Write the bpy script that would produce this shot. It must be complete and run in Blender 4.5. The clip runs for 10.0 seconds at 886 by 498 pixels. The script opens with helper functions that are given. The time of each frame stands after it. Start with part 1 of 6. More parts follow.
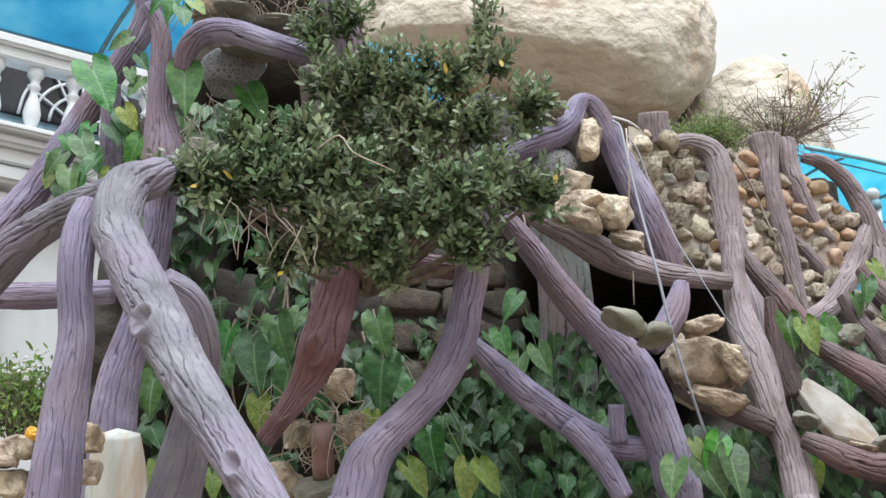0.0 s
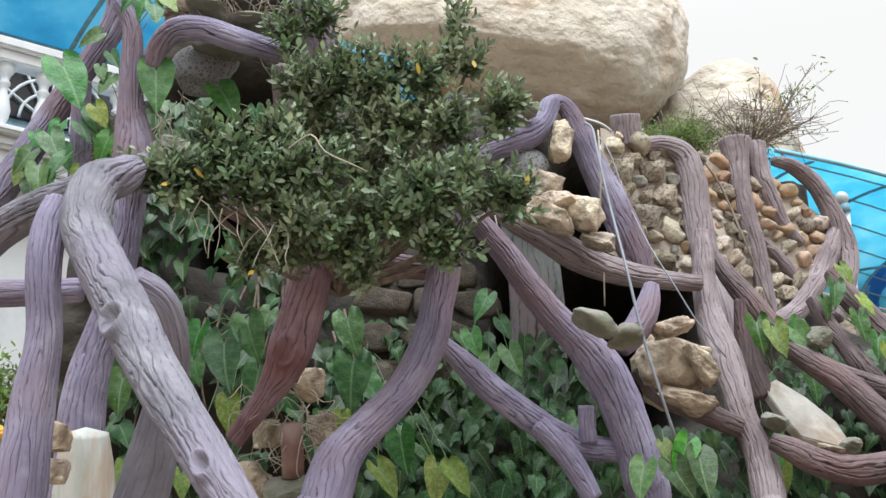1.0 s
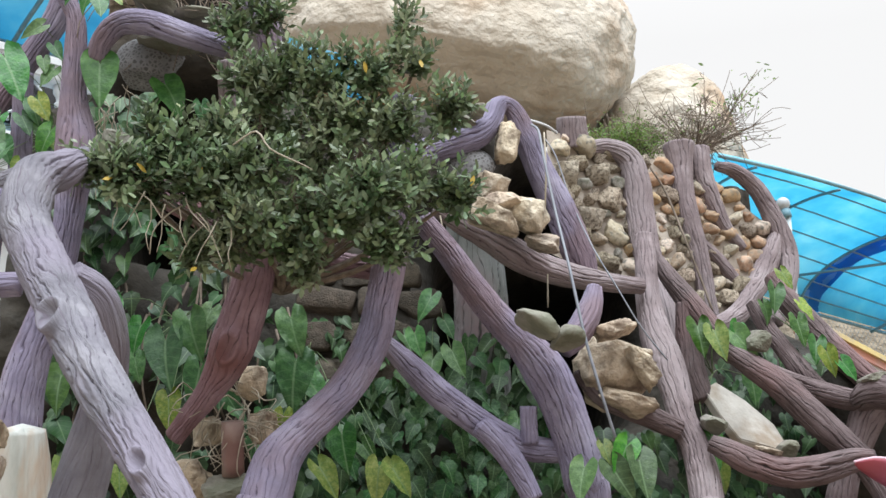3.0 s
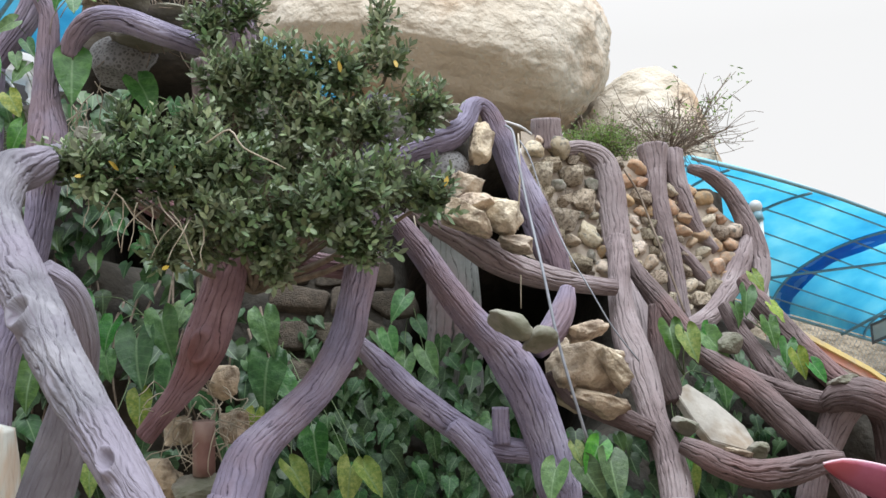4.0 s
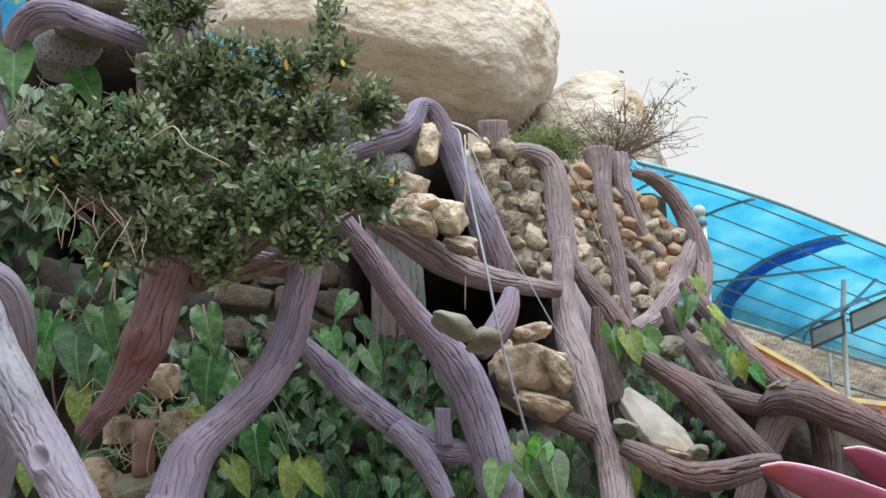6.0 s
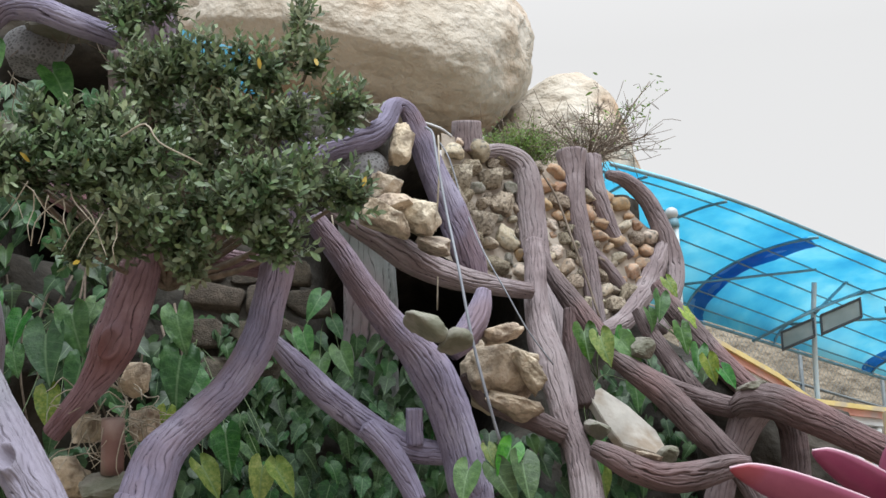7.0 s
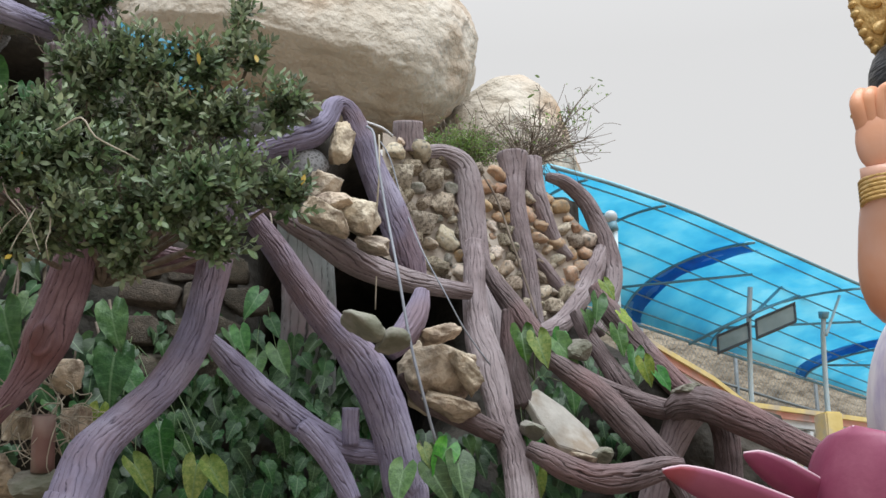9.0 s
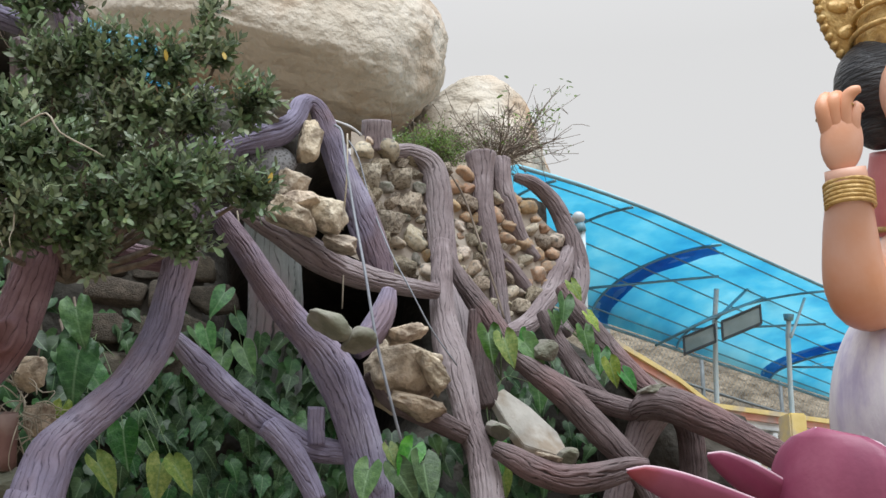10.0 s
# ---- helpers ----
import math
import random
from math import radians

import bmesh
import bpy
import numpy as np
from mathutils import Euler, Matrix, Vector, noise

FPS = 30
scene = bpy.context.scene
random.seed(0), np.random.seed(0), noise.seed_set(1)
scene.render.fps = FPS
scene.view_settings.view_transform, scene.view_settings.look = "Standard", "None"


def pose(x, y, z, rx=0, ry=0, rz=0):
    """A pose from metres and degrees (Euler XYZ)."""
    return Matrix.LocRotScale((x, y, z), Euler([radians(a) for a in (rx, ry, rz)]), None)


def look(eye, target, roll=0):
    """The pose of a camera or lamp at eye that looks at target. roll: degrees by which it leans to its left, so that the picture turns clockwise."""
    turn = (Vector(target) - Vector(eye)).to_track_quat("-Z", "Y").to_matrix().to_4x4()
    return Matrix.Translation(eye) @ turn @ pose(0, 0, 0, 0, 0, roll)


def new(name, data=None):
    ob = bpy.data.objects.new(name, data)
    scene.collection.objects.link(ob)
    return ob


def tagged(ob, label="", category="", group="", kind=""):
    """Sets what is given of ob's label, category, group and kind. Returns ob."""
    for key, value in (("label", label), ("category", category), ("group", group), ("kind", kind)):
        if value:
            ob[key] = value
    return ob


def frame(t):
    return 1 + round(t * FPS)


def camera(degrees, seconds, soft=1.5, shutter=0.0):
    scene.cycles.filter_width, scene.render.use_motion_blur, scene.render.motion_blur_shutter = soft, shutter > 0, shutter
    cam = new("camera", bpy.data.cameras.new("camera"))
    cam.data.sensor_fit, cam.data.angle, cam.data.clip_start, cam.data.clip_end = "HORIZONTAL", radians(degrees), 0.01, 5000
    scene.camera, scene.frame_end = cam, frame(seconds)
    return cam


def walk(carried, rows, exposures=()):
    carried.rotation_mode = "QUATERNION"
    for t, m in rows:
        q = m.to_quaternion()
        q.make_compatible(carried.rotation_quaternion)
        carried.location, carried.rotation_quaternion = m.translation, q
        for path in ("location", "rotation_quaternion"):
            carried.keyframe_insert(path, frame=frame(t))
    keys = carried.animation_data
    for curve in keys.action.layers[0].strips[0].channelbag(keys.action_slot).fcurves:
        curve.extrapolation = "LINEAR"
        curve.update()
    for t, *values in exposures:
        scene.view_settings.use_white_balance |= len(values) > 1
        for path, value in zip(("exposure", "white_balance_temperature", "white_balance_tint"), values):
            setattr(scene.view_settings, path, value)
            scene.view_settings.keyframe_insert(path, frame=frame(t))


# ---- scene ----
cam = camera(39.0, 10.0)
PATH = [
    (0.0, 0.000, 0.000, 1.600, 107.80, -0.00, 0.00),
    (0.5, 0.002, 0.000, 1.600, 107.80, 0.00, -0.64),
    (1.0, 0.003, 0.000, 1.601, 107.80, -0.00, -1.34),
    (1.5, 0.005, 0.000, 1.601, 107.80, -0.03, -1.96),
    (2.0, 0.007, 0.000, 1.601, 107.80, -0.02, -2.63),
    (2.5, 0.010, 0.000, 1.601, 107.79, -0.03, -3.28),
    (4.0, 0.018, -0.000, 1.602, 107.80, -0.07, -5.16),
    (4.5, 0.020, -0.000, 1.602, 107.81, -0.07, -5.75),
    (5.0, 0.023, -0.000, 1.602, 107.83, -0.07, -6.39),
    (5.5, 0.027, -0.001, 1.602, 107.83, -0.07, -7.04),
    (7.0, 0.037, -0.002, 1.603, 107.84, -0.10, -8.96),
    (7.5, 0.041, -0.002, 1.603, 107.83, -0.10, -9.57),
    (8.0, 0.045, -0.003, 1.603, 107.84, -0.10, -10.25),
    (8.5, 0.049, -0.003, 1.603, 107.84, -0.07, -10.98),
    (9.0, 0.054, -0.004, 1.603, 107.85, -0.08, -11.73),
    (9.5, 0.058, -0.004, 1.603, 107.84, -0.11, -12.45),
    (10.0, 0.063, -0.005, 1.603, 107.84, -0.09, -13.22),
]
walk(cam, [(t, pose(*row)) for t, *row in PATH], [(0.0, 0.05), (5.0, -0.03), (10.0, -0.33)])

# world and sun: bright overcast sky
world = bpy.data.worlds.new("overcast_sky")
scene.world = world
world.use_nodes = True
wn, wl = world.node_tree.nodes, world.node_tree.links
sky = wn.new("ShaderNodeTexSky")
sky.sky_type = "NISHITA"
sky.sun_disc = False
sky.sun_elevation, sky.sun_rotation = radians(58), radians(205)
dim = wn.new("ShaderNodeVectorMath")
dim.operation = "SCALE"
dim.inputs["Scale"].default_value = 0.10
wl.new(sky.outputs[0], dim.inputs[0])
cloud = wn.new("ShaderNodeMix")
cloud.data_type = "RGBA"
cloud.inputs["Factor"].default_value = 0.95
# cloud layer: brighter towards the zenith, as an overcast sky is
where = wn.new("ShaderNodeTexCoord")
height = wn.new("ShaderNodeSeparateXYZ")
wl.new(where.outputs["Generated"], height.inputs[0])
layer = wn.new("ShaderNodeValToRGB")
layer.color_ramp.elements[0].position, layer.color_ramp.elements[0].color = 0.45, (0.95, 0.95, 0.95, 1)
layer.color_ramp.elements[1].position, layer.color_ramp.elements[1].color = 0.95, (1.55, 1.56, 1.60, 1)
wl.new(height.outputs["Z"], layer.inputs[0])
wl.new(layer.outputs[0], cloud.inputs["B"])
wl.new(dim.outputs[0], cloud.inputs["A"])
wl.new(cloud.outputs["Result"], wn["Background"].inputs["Color"])
wn["Background"].inputs["Strength"].default_value = 1.0

sun = new("sun", bpy.data.lights.new("sun", "SUN"))
sun.data.energy, sun.data.angle, sun.data.color = 5.4, radians(60), (0.88, 0.95, 1.0)
sun.matrix_world = look((0.5, -5.2, 14), (0, 0, 0))


# ---- tools ----
def vnoise(p, seed=0):
    """Smooth value noise in -1..1 at the points p (n x 3)."""
    p = np.asarray(p, float)
    i = np.floor(p).astype(np.int64)
    f = p - i
    f = f * f * (3 - 2 * f)
    out = np.zeros(len(p))
    for dx in (0, 1):
        for dy in (0, 1):
            for dz in (0, 1):
                h = (i[:, 0] + dx) * 374761393 + (i[:, 1] + dy) * 668265263 + (i[:, 2] + dz) * 2147483647 + seed * 974634777
                h = (h ^ (h >> 13)) * 1274126177
                h = ((h ^ (h >> 16)) & 0xFFFF) / 32767.5 - 1
                w = (f[:, 0] if dx else 1 - f[:, 0]) * (f[:, 1] if dy else 1 - f[:, 1]) * (f[:, 2] if dz else 1 - f[:, 2])
                out += h * w
    return out


def fnoise(p, seed=0, octaves=3):
    out, a, p = 0, 1.0, np.asarray(p, float)
    for k in range(octaves):
        out = out + a * vnoise(p * 2 ** k, seed + k)
        a *= 0.5
    return out


def mesh(verts, faces, smooth=True, uv=None):
    me = bpy.data.meshes.new("m")
    me.from_pydata([tuple(map(float, v)) for v in verts], [], [tuple(map(int, f)) for f in faces])
    if smooth:
        me.polygons.foreach_set("use_smooth", [True] * len(me.polygons))
    if uv is not None:
        layer = me.uv_layers.new(name="UVMap")
        idx = np.zeros(len(me.loops), int)
        me.loops.foreach_get("vertex_index", idx)
        layer.data.foreach_set("uv", np.asarray(uv, float)[idx].ravel())
    me.update()
    return me


def thing(name, label, category, at=(0, 0, 0), group="", kind=""):
    """An empty at the base of a thing made of parts."""
    ob = new(name)
    ob.location = at
    ob.empty_display_size = 0.1
    return tagged(ob, label, category, group, kind)


def whole_pose(ob):
    if ob.parent is None:
        return ob.matrix_basis.copy()
    return whole_pose(ob.parent) @ ob.matrix_parent_inverse @ ob.matrix_basis


def part(name, me, material, parent, label="", m=None):
    """One mesh (a bmesh or mesh data in world coordinates) under a thing or part; with m it is placed by that pose."""
    if isinstance(me, bmesh.types.BMesh):
        data = bpy.data.meshes.new(name)
        me.to_mesh(data)
        me.free()
        me = data
    if material is not None:
        if len(me.materials) == 0:
            me.materials.append(material)
        else:
            me.materials[0] = material
    ob = new(name, me)
    if parent is not None:
        ob.parent = parent
        ob.matrix_parent_inverse = whole_pose(parent).inverted()
    if m is not None:
        ob.matrix_basis = m
    return tagged(ob, label) if label else ob


def single(name, me, material, label, category, group="", kind="", m=None):
    return tagged(part(name, me, material, None, m=m), label, category, group, kind)


def smooth_line(pts, step):
    """Catmull-Rom through pts (x, y, z, r), sampled about every step metres."""
    p = np.array(pts, float)
    p = np.vstack([2 * p[0] - p[1], p, 2 * p[-1] - p[-2]])
    p[:, 3] = np.maximum(p[:, 3], 0.002)
    out = []
    for i in range(1, len(p) - 2):
        a, b, c, d = p[i - 1:i + 3]
        n = max(2, int(np.linalg.norm(c[:3] - b[:3]) / step))
        t = np.linspace(0, 1, n, endpoint=False)[:, None]
        out.append(0.5 * (2 * b + (c - a) * t + (2 * a - 5 * b + 4 * c - d) * t ** 2 + (3 * b - a - 3 * c + d) * t ** 3))
    return np.vstack(out + [p[-2][None]])


def frames_along(line):
    tang = np.gradient(line[:, :3], axis=0)
    tang /= np.linalg.norm(tang, axis=1)[:, None] + 1e-9
    side = np.cross(tang[0], (0.31, 0.9, 0.17))
    side /= np.linalg.norm(side)
    sides = []
    for t in tang:
        side = side - t * side.dot(t)
        side /= np.linalg.norm(side)
        sides.append(side)
    sides = np.array(sides)
    return tang, sides, np.cross(tang, sides)


def tube(pts, around=12, step=0.05):
    """A plain round rod along pts (x, y, z, r), closed at the ends."""
    line = smooth_line(pts, step)
    tang, a, b = frames_along(line)
    th = np.linspace(0, 2 * np.pi, around, endpoint=False)
    ring = line[:, None, :3] + line[:, None, 3:4] * (np.cos(th)[None, :, None] * a[:, None] + np.sin(th)[None, :, None] * b[:, None])
    n = len(line)
    faces = [(i * around + j, i * around + (j + 1) % around, (i + 1) * around + (j + 1) % around, (i + 1) * around + j) for i in range(n - 1) for j in range(around)]
    faces += [tuple(range(around))[::-1], tuple((n - 1) * around + k for k in range(around))]
    return mesh(ring.reshape(-1, 3), faces)


def bark(pts, seed, grooves=1.0, pitch=0.027, knots=(), around=132, step=0.014, flat_end=False):
    """A limb of carved cement: a tube along pts with long wandering grooves, lumps and ring knots (s 0..1, degrees from the front, size)."""
    line = smooth_line(pts, step)
    n = len(line)
    tang, a, b = frames_along(line)
    s = np.concatenate([[0], np.cumsum(np.linalg.norm(np.diff(line[:, :3], axis=0), axis=1))])
    th = np.linspace(0, 2 * np.pi, around + 1)
    S, TH = np.meshgrid(s, th, indexing="ij")
    R = line[:, 3][:, None] * np.ones_like(TH)
    rm = line[:, 3].mean()
    q = np.stack([np.cos(TH) * rm / pitch, np.sin(TH) * rm / pitch, S / (pitch * 9)], -1).reshape(-1, 3)
    count = max(5, round(2 * math.pi * rm / pitch))
    warp = 0.55 * fnoise(np.stack([np.cos(TH) * 1.2, np.sin(TH) * 1.2, S / 0.22], -1).reshape(-1, 3), seed + 7, 3) + 0.45 * vnoise(q * (0.8, 0.8, 2.0), seed + 2) + 0.17 * fnoise(q * (1.6, 1.6, 6.0), seed + 4, 3)
    phase = TH.ravel() / (2 * math.pi) * count + warp
    cut = np.clip(1 - np.abs(np.sin(math.pi * phase)) / 0.26, 0, 1) ** 0.6
    fade = np.clip(0.75 + 1.1 * vnoise(q * (0.6, 0.6, 1.3), seed + 11), 0, 1.2)
    lump = fnoise(np.stack([np.cos(TH) * 1.3, np.sin(TH) * 1.3, S * 3.0], -1).reshape(-1, 3), seed + 5, 3)
    fine = vnoise(q * (2.6, 2.6, 1.0), seed + 13)
    depth = -0.015 * grooves * np.clip(cut * fade, 0, 1.3) + 0.003 * fine + 0.07 * rm * lump
    chip = np.clip(fnoise(q * (0.9, 0.9, 2.2), seed + 17, 3) - 0.55, 0, 1)
    rill = np.clip(1 - np.abs(np.sin(math.pi * (2.6 * phase + 0.8 * fnoise(q * (1.2, 1.2, 5.0), seed + 19, 2)))) / 0.3, 0, 1)
    depth = depth - 0.0035 * grooves * rill - 0.004 * grooves * chip
    D = depth.reshape(R.shape)
    for ks, kang, size in knots:
        ds = (S - ks * s[-1]) / (size * 1.45)
        row = int(ks * (n - 1))
        front = math.atan2(-b[row, 1], -a[row, 1]) + radians(kang)
        dt = (np.angle(np.exp(1j * (TH - front)))) * rm / size * 1.4
        rr = np.sqrt(ds ** 2 + dt ** 2)
        calm = np.clip(rr - 0.9, 0, 1)
        D = D * np.where(rr < 1.9, calm, 1) + 0.5 * size * np.exp(-((rr - 0.8) / 0.26) ** 2) - 0.25 * size * np.exp(-(rr / 0.5) ** 2)
    R = R + D
    ring = line[:, None, :3] + R[..., None] * (np.cos(TH)[..., None] * a[:, None] + np.sin(TH)[..., None] * b[:, None])
    verts = ring.reshape(-1, 3)
    ends = np.stack([line[0, :3] - tang[0] * line[0, 3] * (0.02 if flat_end else 0.3), line[-1, :3] + tang[-1] * line[-1, 3] * (0.02 if flat_end else 0.3)])
    cols = around + 1
    idx = np.arange(n * cols).reshape(n, cols)
    idx, nxt = idx[:, :-1], idx[:, 1:]
    quads = np.stack([idx[:-1], nxt[:-1], nxt[1:], idx[1:]], -1).reshape(-1, 4).tolist()
    quads += [(n * cols, nxt[0, j], idx[0, j]) for j in range(around)] + [(n * cols + 1, idx[-1, j], nxt[-1, j]) for j in range(around)]
    uv = np.vstack([np.stack([phase, S.ravel()], -1), [[0, 0], [0, s[-1]]]])
    return mesh(np.vstack([verts, ends]), quads, uv=uv)


def stone(size, seed, facets=9, rough=0.06, detail=3, boxy=1.0):
    """A stone about size (x, y, z) across: a lump cut by random planes, worn and roughened. facets 0: a water-worn cobble."""
    bm = bmesh.new()
    bmesh.ops.create_icosphere(bm, subdivisions=detail, radius=1)
    v = np.array([w.co for w in bm.verts])
    v = np.sign(v) * np.abs(v) ** boxy
    rng = np.random.default_rng(seed)
    for _ in range(facets):
        nrm = rng.normal(size=3)
        nrm /= np.linalg.norm(nrm)
        cut = rng.uniform(0.5, 0.85)
        over = np.clip(v @ nrm - cut, 0, None)
        v -= over[:, None] * nrm * 0.93
    v *= 1 + rough * (fnoise(v * 1.6 + seed * 3.1, seed, 4) + 0.4 * fnoise(v * 7 + seed, seed + 1, 2))[:, None]
    v /= np.abs(v).max(0)
    v *= np.array(size) / 2
    for w, c in zip(bm.verts, v):
        w.co = c
    for f in bm.faces:
        f.smooth = facets < 6
    return bm


def angular(size, seed, rough=0.05):
    """A broken, angular stone: the hull of random points, split and roughened."""
    rng = np.random.default_rng(seed)
    bm = bmesh.new()
    for p in rng.uniform(-1, 1, (24, 3)):
        p = p / max(np.abs(p)) * rng.uniform(0.72, 1)
        bm.verts.new(p)
    r = bmesh.ops.convex_hull(bm, input=bm.verts)
    bmesh.ops.delete(bm, geom=list({g for g in r["geom_interior"] if isinstance(g, bmesh.types.BMVert)}), context="VERTS")
    bmesh.ops.subdivide_edges(bm, edges=bm.edges[:], cuts=5, use_grid_fill=True)
    bmesh.ops.triangulate(bm, faces=bm.faces[:])
    v = np.array([w.co for w in bm.verts])
    v *= 1 + rough * (fnoise(v * 1.8 + seed, seed, 3) + 0.7 * fnoise(v * 5, seed + 2, 3))[:, None]
    v[:, 2] += 0.6 * rough * np.round(2.2 * vnoise(v * (1, 1, 4) + seed, seed + 4)) / 2.2
    v /= np.abs(v).max(0)
    v *= np.array(size) / 2
    for w, c in zip(bm.verts, v):
        w.co = c
    for face in bm.faces:
        face.smooth = True
    return bm


def baked(bm):
    me = bpy.data.meshes.new("m")
    bm.to_mesh(me)
    bm.free()
    return me


def box(bm, lo, hi, bevel=0.0):
    r = bmesh.ops.create_cube(bm, size=1)
    for v in r["verts"]:
        v.co = [l + (c + 0.5) * (h - l) for c, l, h in zip(v.co, lo, hi)]
    if bevel:
        bmesh.ops.bevel(bm, geom=list({e for v in r["verts"] for e in v.link_edges}), offset=bevel, segments=2, affect="EDGES")
    return bm


def lathe(profile, n=20):
    """Round body from (radius, height) pairs."""
    verts, faces = [], []
    for r, z in profile:
        verts += [(r * math.cos(2 * math.pi * k / n), r * math.sin(2 * math.pi * k / n), z) for k in range(n)]
    for i in range(len(profile) - 1):
        faces += [(i * n + k, i * n + (k + 1) % n, (i + 1) * n + (k + 1) % n, (i + 1) * n + k) for k in range(n)]
    faces += [tuple(range(n))[::-1], tuple((len(profile) - 1) * n + k for k in range(n))]
    return mesh(verts, faces)


# ---- materials ----
def material(name, stops, scale=3.0, detail=6.0, rough=0.8, bump=0.3, bump_scale=40.0, stretch=(1, 1, 1), coords="Object", stain=None, stain_scale=1.2,
             stain_size=(0.48, 0.62), vary=0.0, island=False, metal=0.0, leafy=0.0, extra=None, bump_dist=0.01, grain=0):
    """Two-scale procedural surface: a colour ramp over noise, stains, and fine relief."""
    mat = bpy.data.materials.new(name)
    mat.use_nodes = True
    n, l = mat.node_tree.nodes, mat.node_tree.links
    bsdf = n["Principled BSDF"]
    tc = n.new("ShaderNodeTexCoord")
    mp = n.new("ShaderNodeMapping")
    mp.inputs["Scale"].default_value = stretch
    l.new(tc.outputs[coords], mp.inputs[0])
    tex = n.new("ShaderNodeTexNoise")
    tex.inputs["Scale"].default_value, tex.inputs["Detail"].default_value = scale, detail
    tex.inputs["Roughness"].default_value = 0.62
    l.new(mp.outputs[0], tex.inputs["Vector"])
    ramp = n.new("ShaderNodeValToRGB")
    while len(ramp.color_ramp.elements) < len(stops):
        ramp.color_ramp.elements.new(0.5)
    for e, (pos, c) in zip(ramp.color_ramp.elements, stops):
        e.position, e.color = pos, (*c, 1)
    l.new(tex.outputs["Fac"], ramp.inputs[0])
    col, under = ramp.outputs[0], None
    if stain:
        st = n.new("ShaderNodeTexNoise")
        st.inputs["Scale"].default_value, st.inputs["Detail"].default_value = stain_scale, 7
        l.new(mp.outputs[0], st.inputs["Vector"])
        sr = n.new("ShaderNodeMapRange")
        sr.inputs["From Min"].default_value, sr.inputs["From Max"].default_value = stain_size
        l.new(st.outputs["Fac"], sr.inputs[0])
        mx = n.new("ShaderNodeMix")
        mx.data_type = "RGBA"
        l.new(sr.outputs[0], mx.inputs["Factor"])
        l.new(col, mx.inputs["A"])
        mx.inputs["B"].default_value = (*stain, 1)
        col = mx.outputs["Result"]
    if vary:
        hs = n.new("ShaderNodeHueSaturation")
        if island:
            src = n.new("ShaderNodeNewGeometry").outputs["Random Per Island"]
        else:
            src = n.new("ShaderNodeObjectInfo").outputs["Random"]
        for key, amount, phase in (("Value", vary, 0.37), ("Hue", vary * 0.07, 0.71), ("Saturation", vary * 0.5, 0.13)):
            mul = n.new("ShaderNodeMath")
            mul.operation = "MULTIPLY"
            mul.inputs[1].default_value = 7.0 + 40 * phase
            l.new(src, mul.inputs[0])
            fr = n.new("ShaderNodeMath")
            fr.operation = "FRACT"
            l.new(mul.outputs[0], fr.inputs[0])
            mr = n.new("ShaderNodeMapRange")
            mid = 0.5 if key == "Hue" else 1.0
            mr.inputs["To Min"].default_value, mr.inputs["To Max"].default_value = mid - amount, mid + amount
            l.new(fr.outputs[0], mr.inputs[0])
            l.new(mr.outputs[0], hs.inputs[key])
        l.new(col, hs.inputs["Color"])
        col = hs.outputs[0]
    if extra:
        col = extra(n, l, tc, col)
        if isinstance(col, tuple):
            col, under = col
    l.new(col, bsdf.inputs["Base Color"])
    bsdf.inputs["Roughness"].default_value, bsdf.inputs["Metallic"].default_value = rough, metal
    if bump:
        bt = n.new("ShaderNodeTexNoise")
        bt.inputs["Scale"].default_value, bt.inputs["Detail"].default_value = bump_scale, 5
        if grain:
            gm = n.new("ShaderNodeMapping")
            gm.inputs["Scale"].default_value = (0.04, 0.13, 1)
            l.new(tc.outputs["UV"], gm.inputs[0])
            l.new(gm.outputs[0], bt.inputs["Vector"])
            bt.inputs["Scale"].default_value = grain
        else:
            l.new(mp.outputs[0], bt.inputs["Vector"])
        bp = n.new("ShaderNodeBump")
        bp.inputs["Strength"].default_value, bp.inputs["Distance"].default_value = bump, bump_dist
        l.new(bt.outputs["Fac"], bp.inputs["Height"])
        if under is not None:
            l.new(under, bp.inputs["Normal"])
        l.new(bp.outputs[0], bsdf.inputs["Normal"])
    if leafy:
        bsdf.inputs["Specular IOR Level"].default_value = 0.32
        tr = n.new("ShaderNodeBsdfTranslucent")
        l.new(col, tr.inputs["Color"])
        ms = n.new("ShaderNodeMixShader")
        ms.inputs[0].default_value = leafy
        l.new(bsdf.outputs[0], ms.inputs[1])
        l.new(tr.outputs[0], ms.inputs[2])
        l.new(ms.outputs[0], n["Material Output"].inputs["Surface"])
    return mat


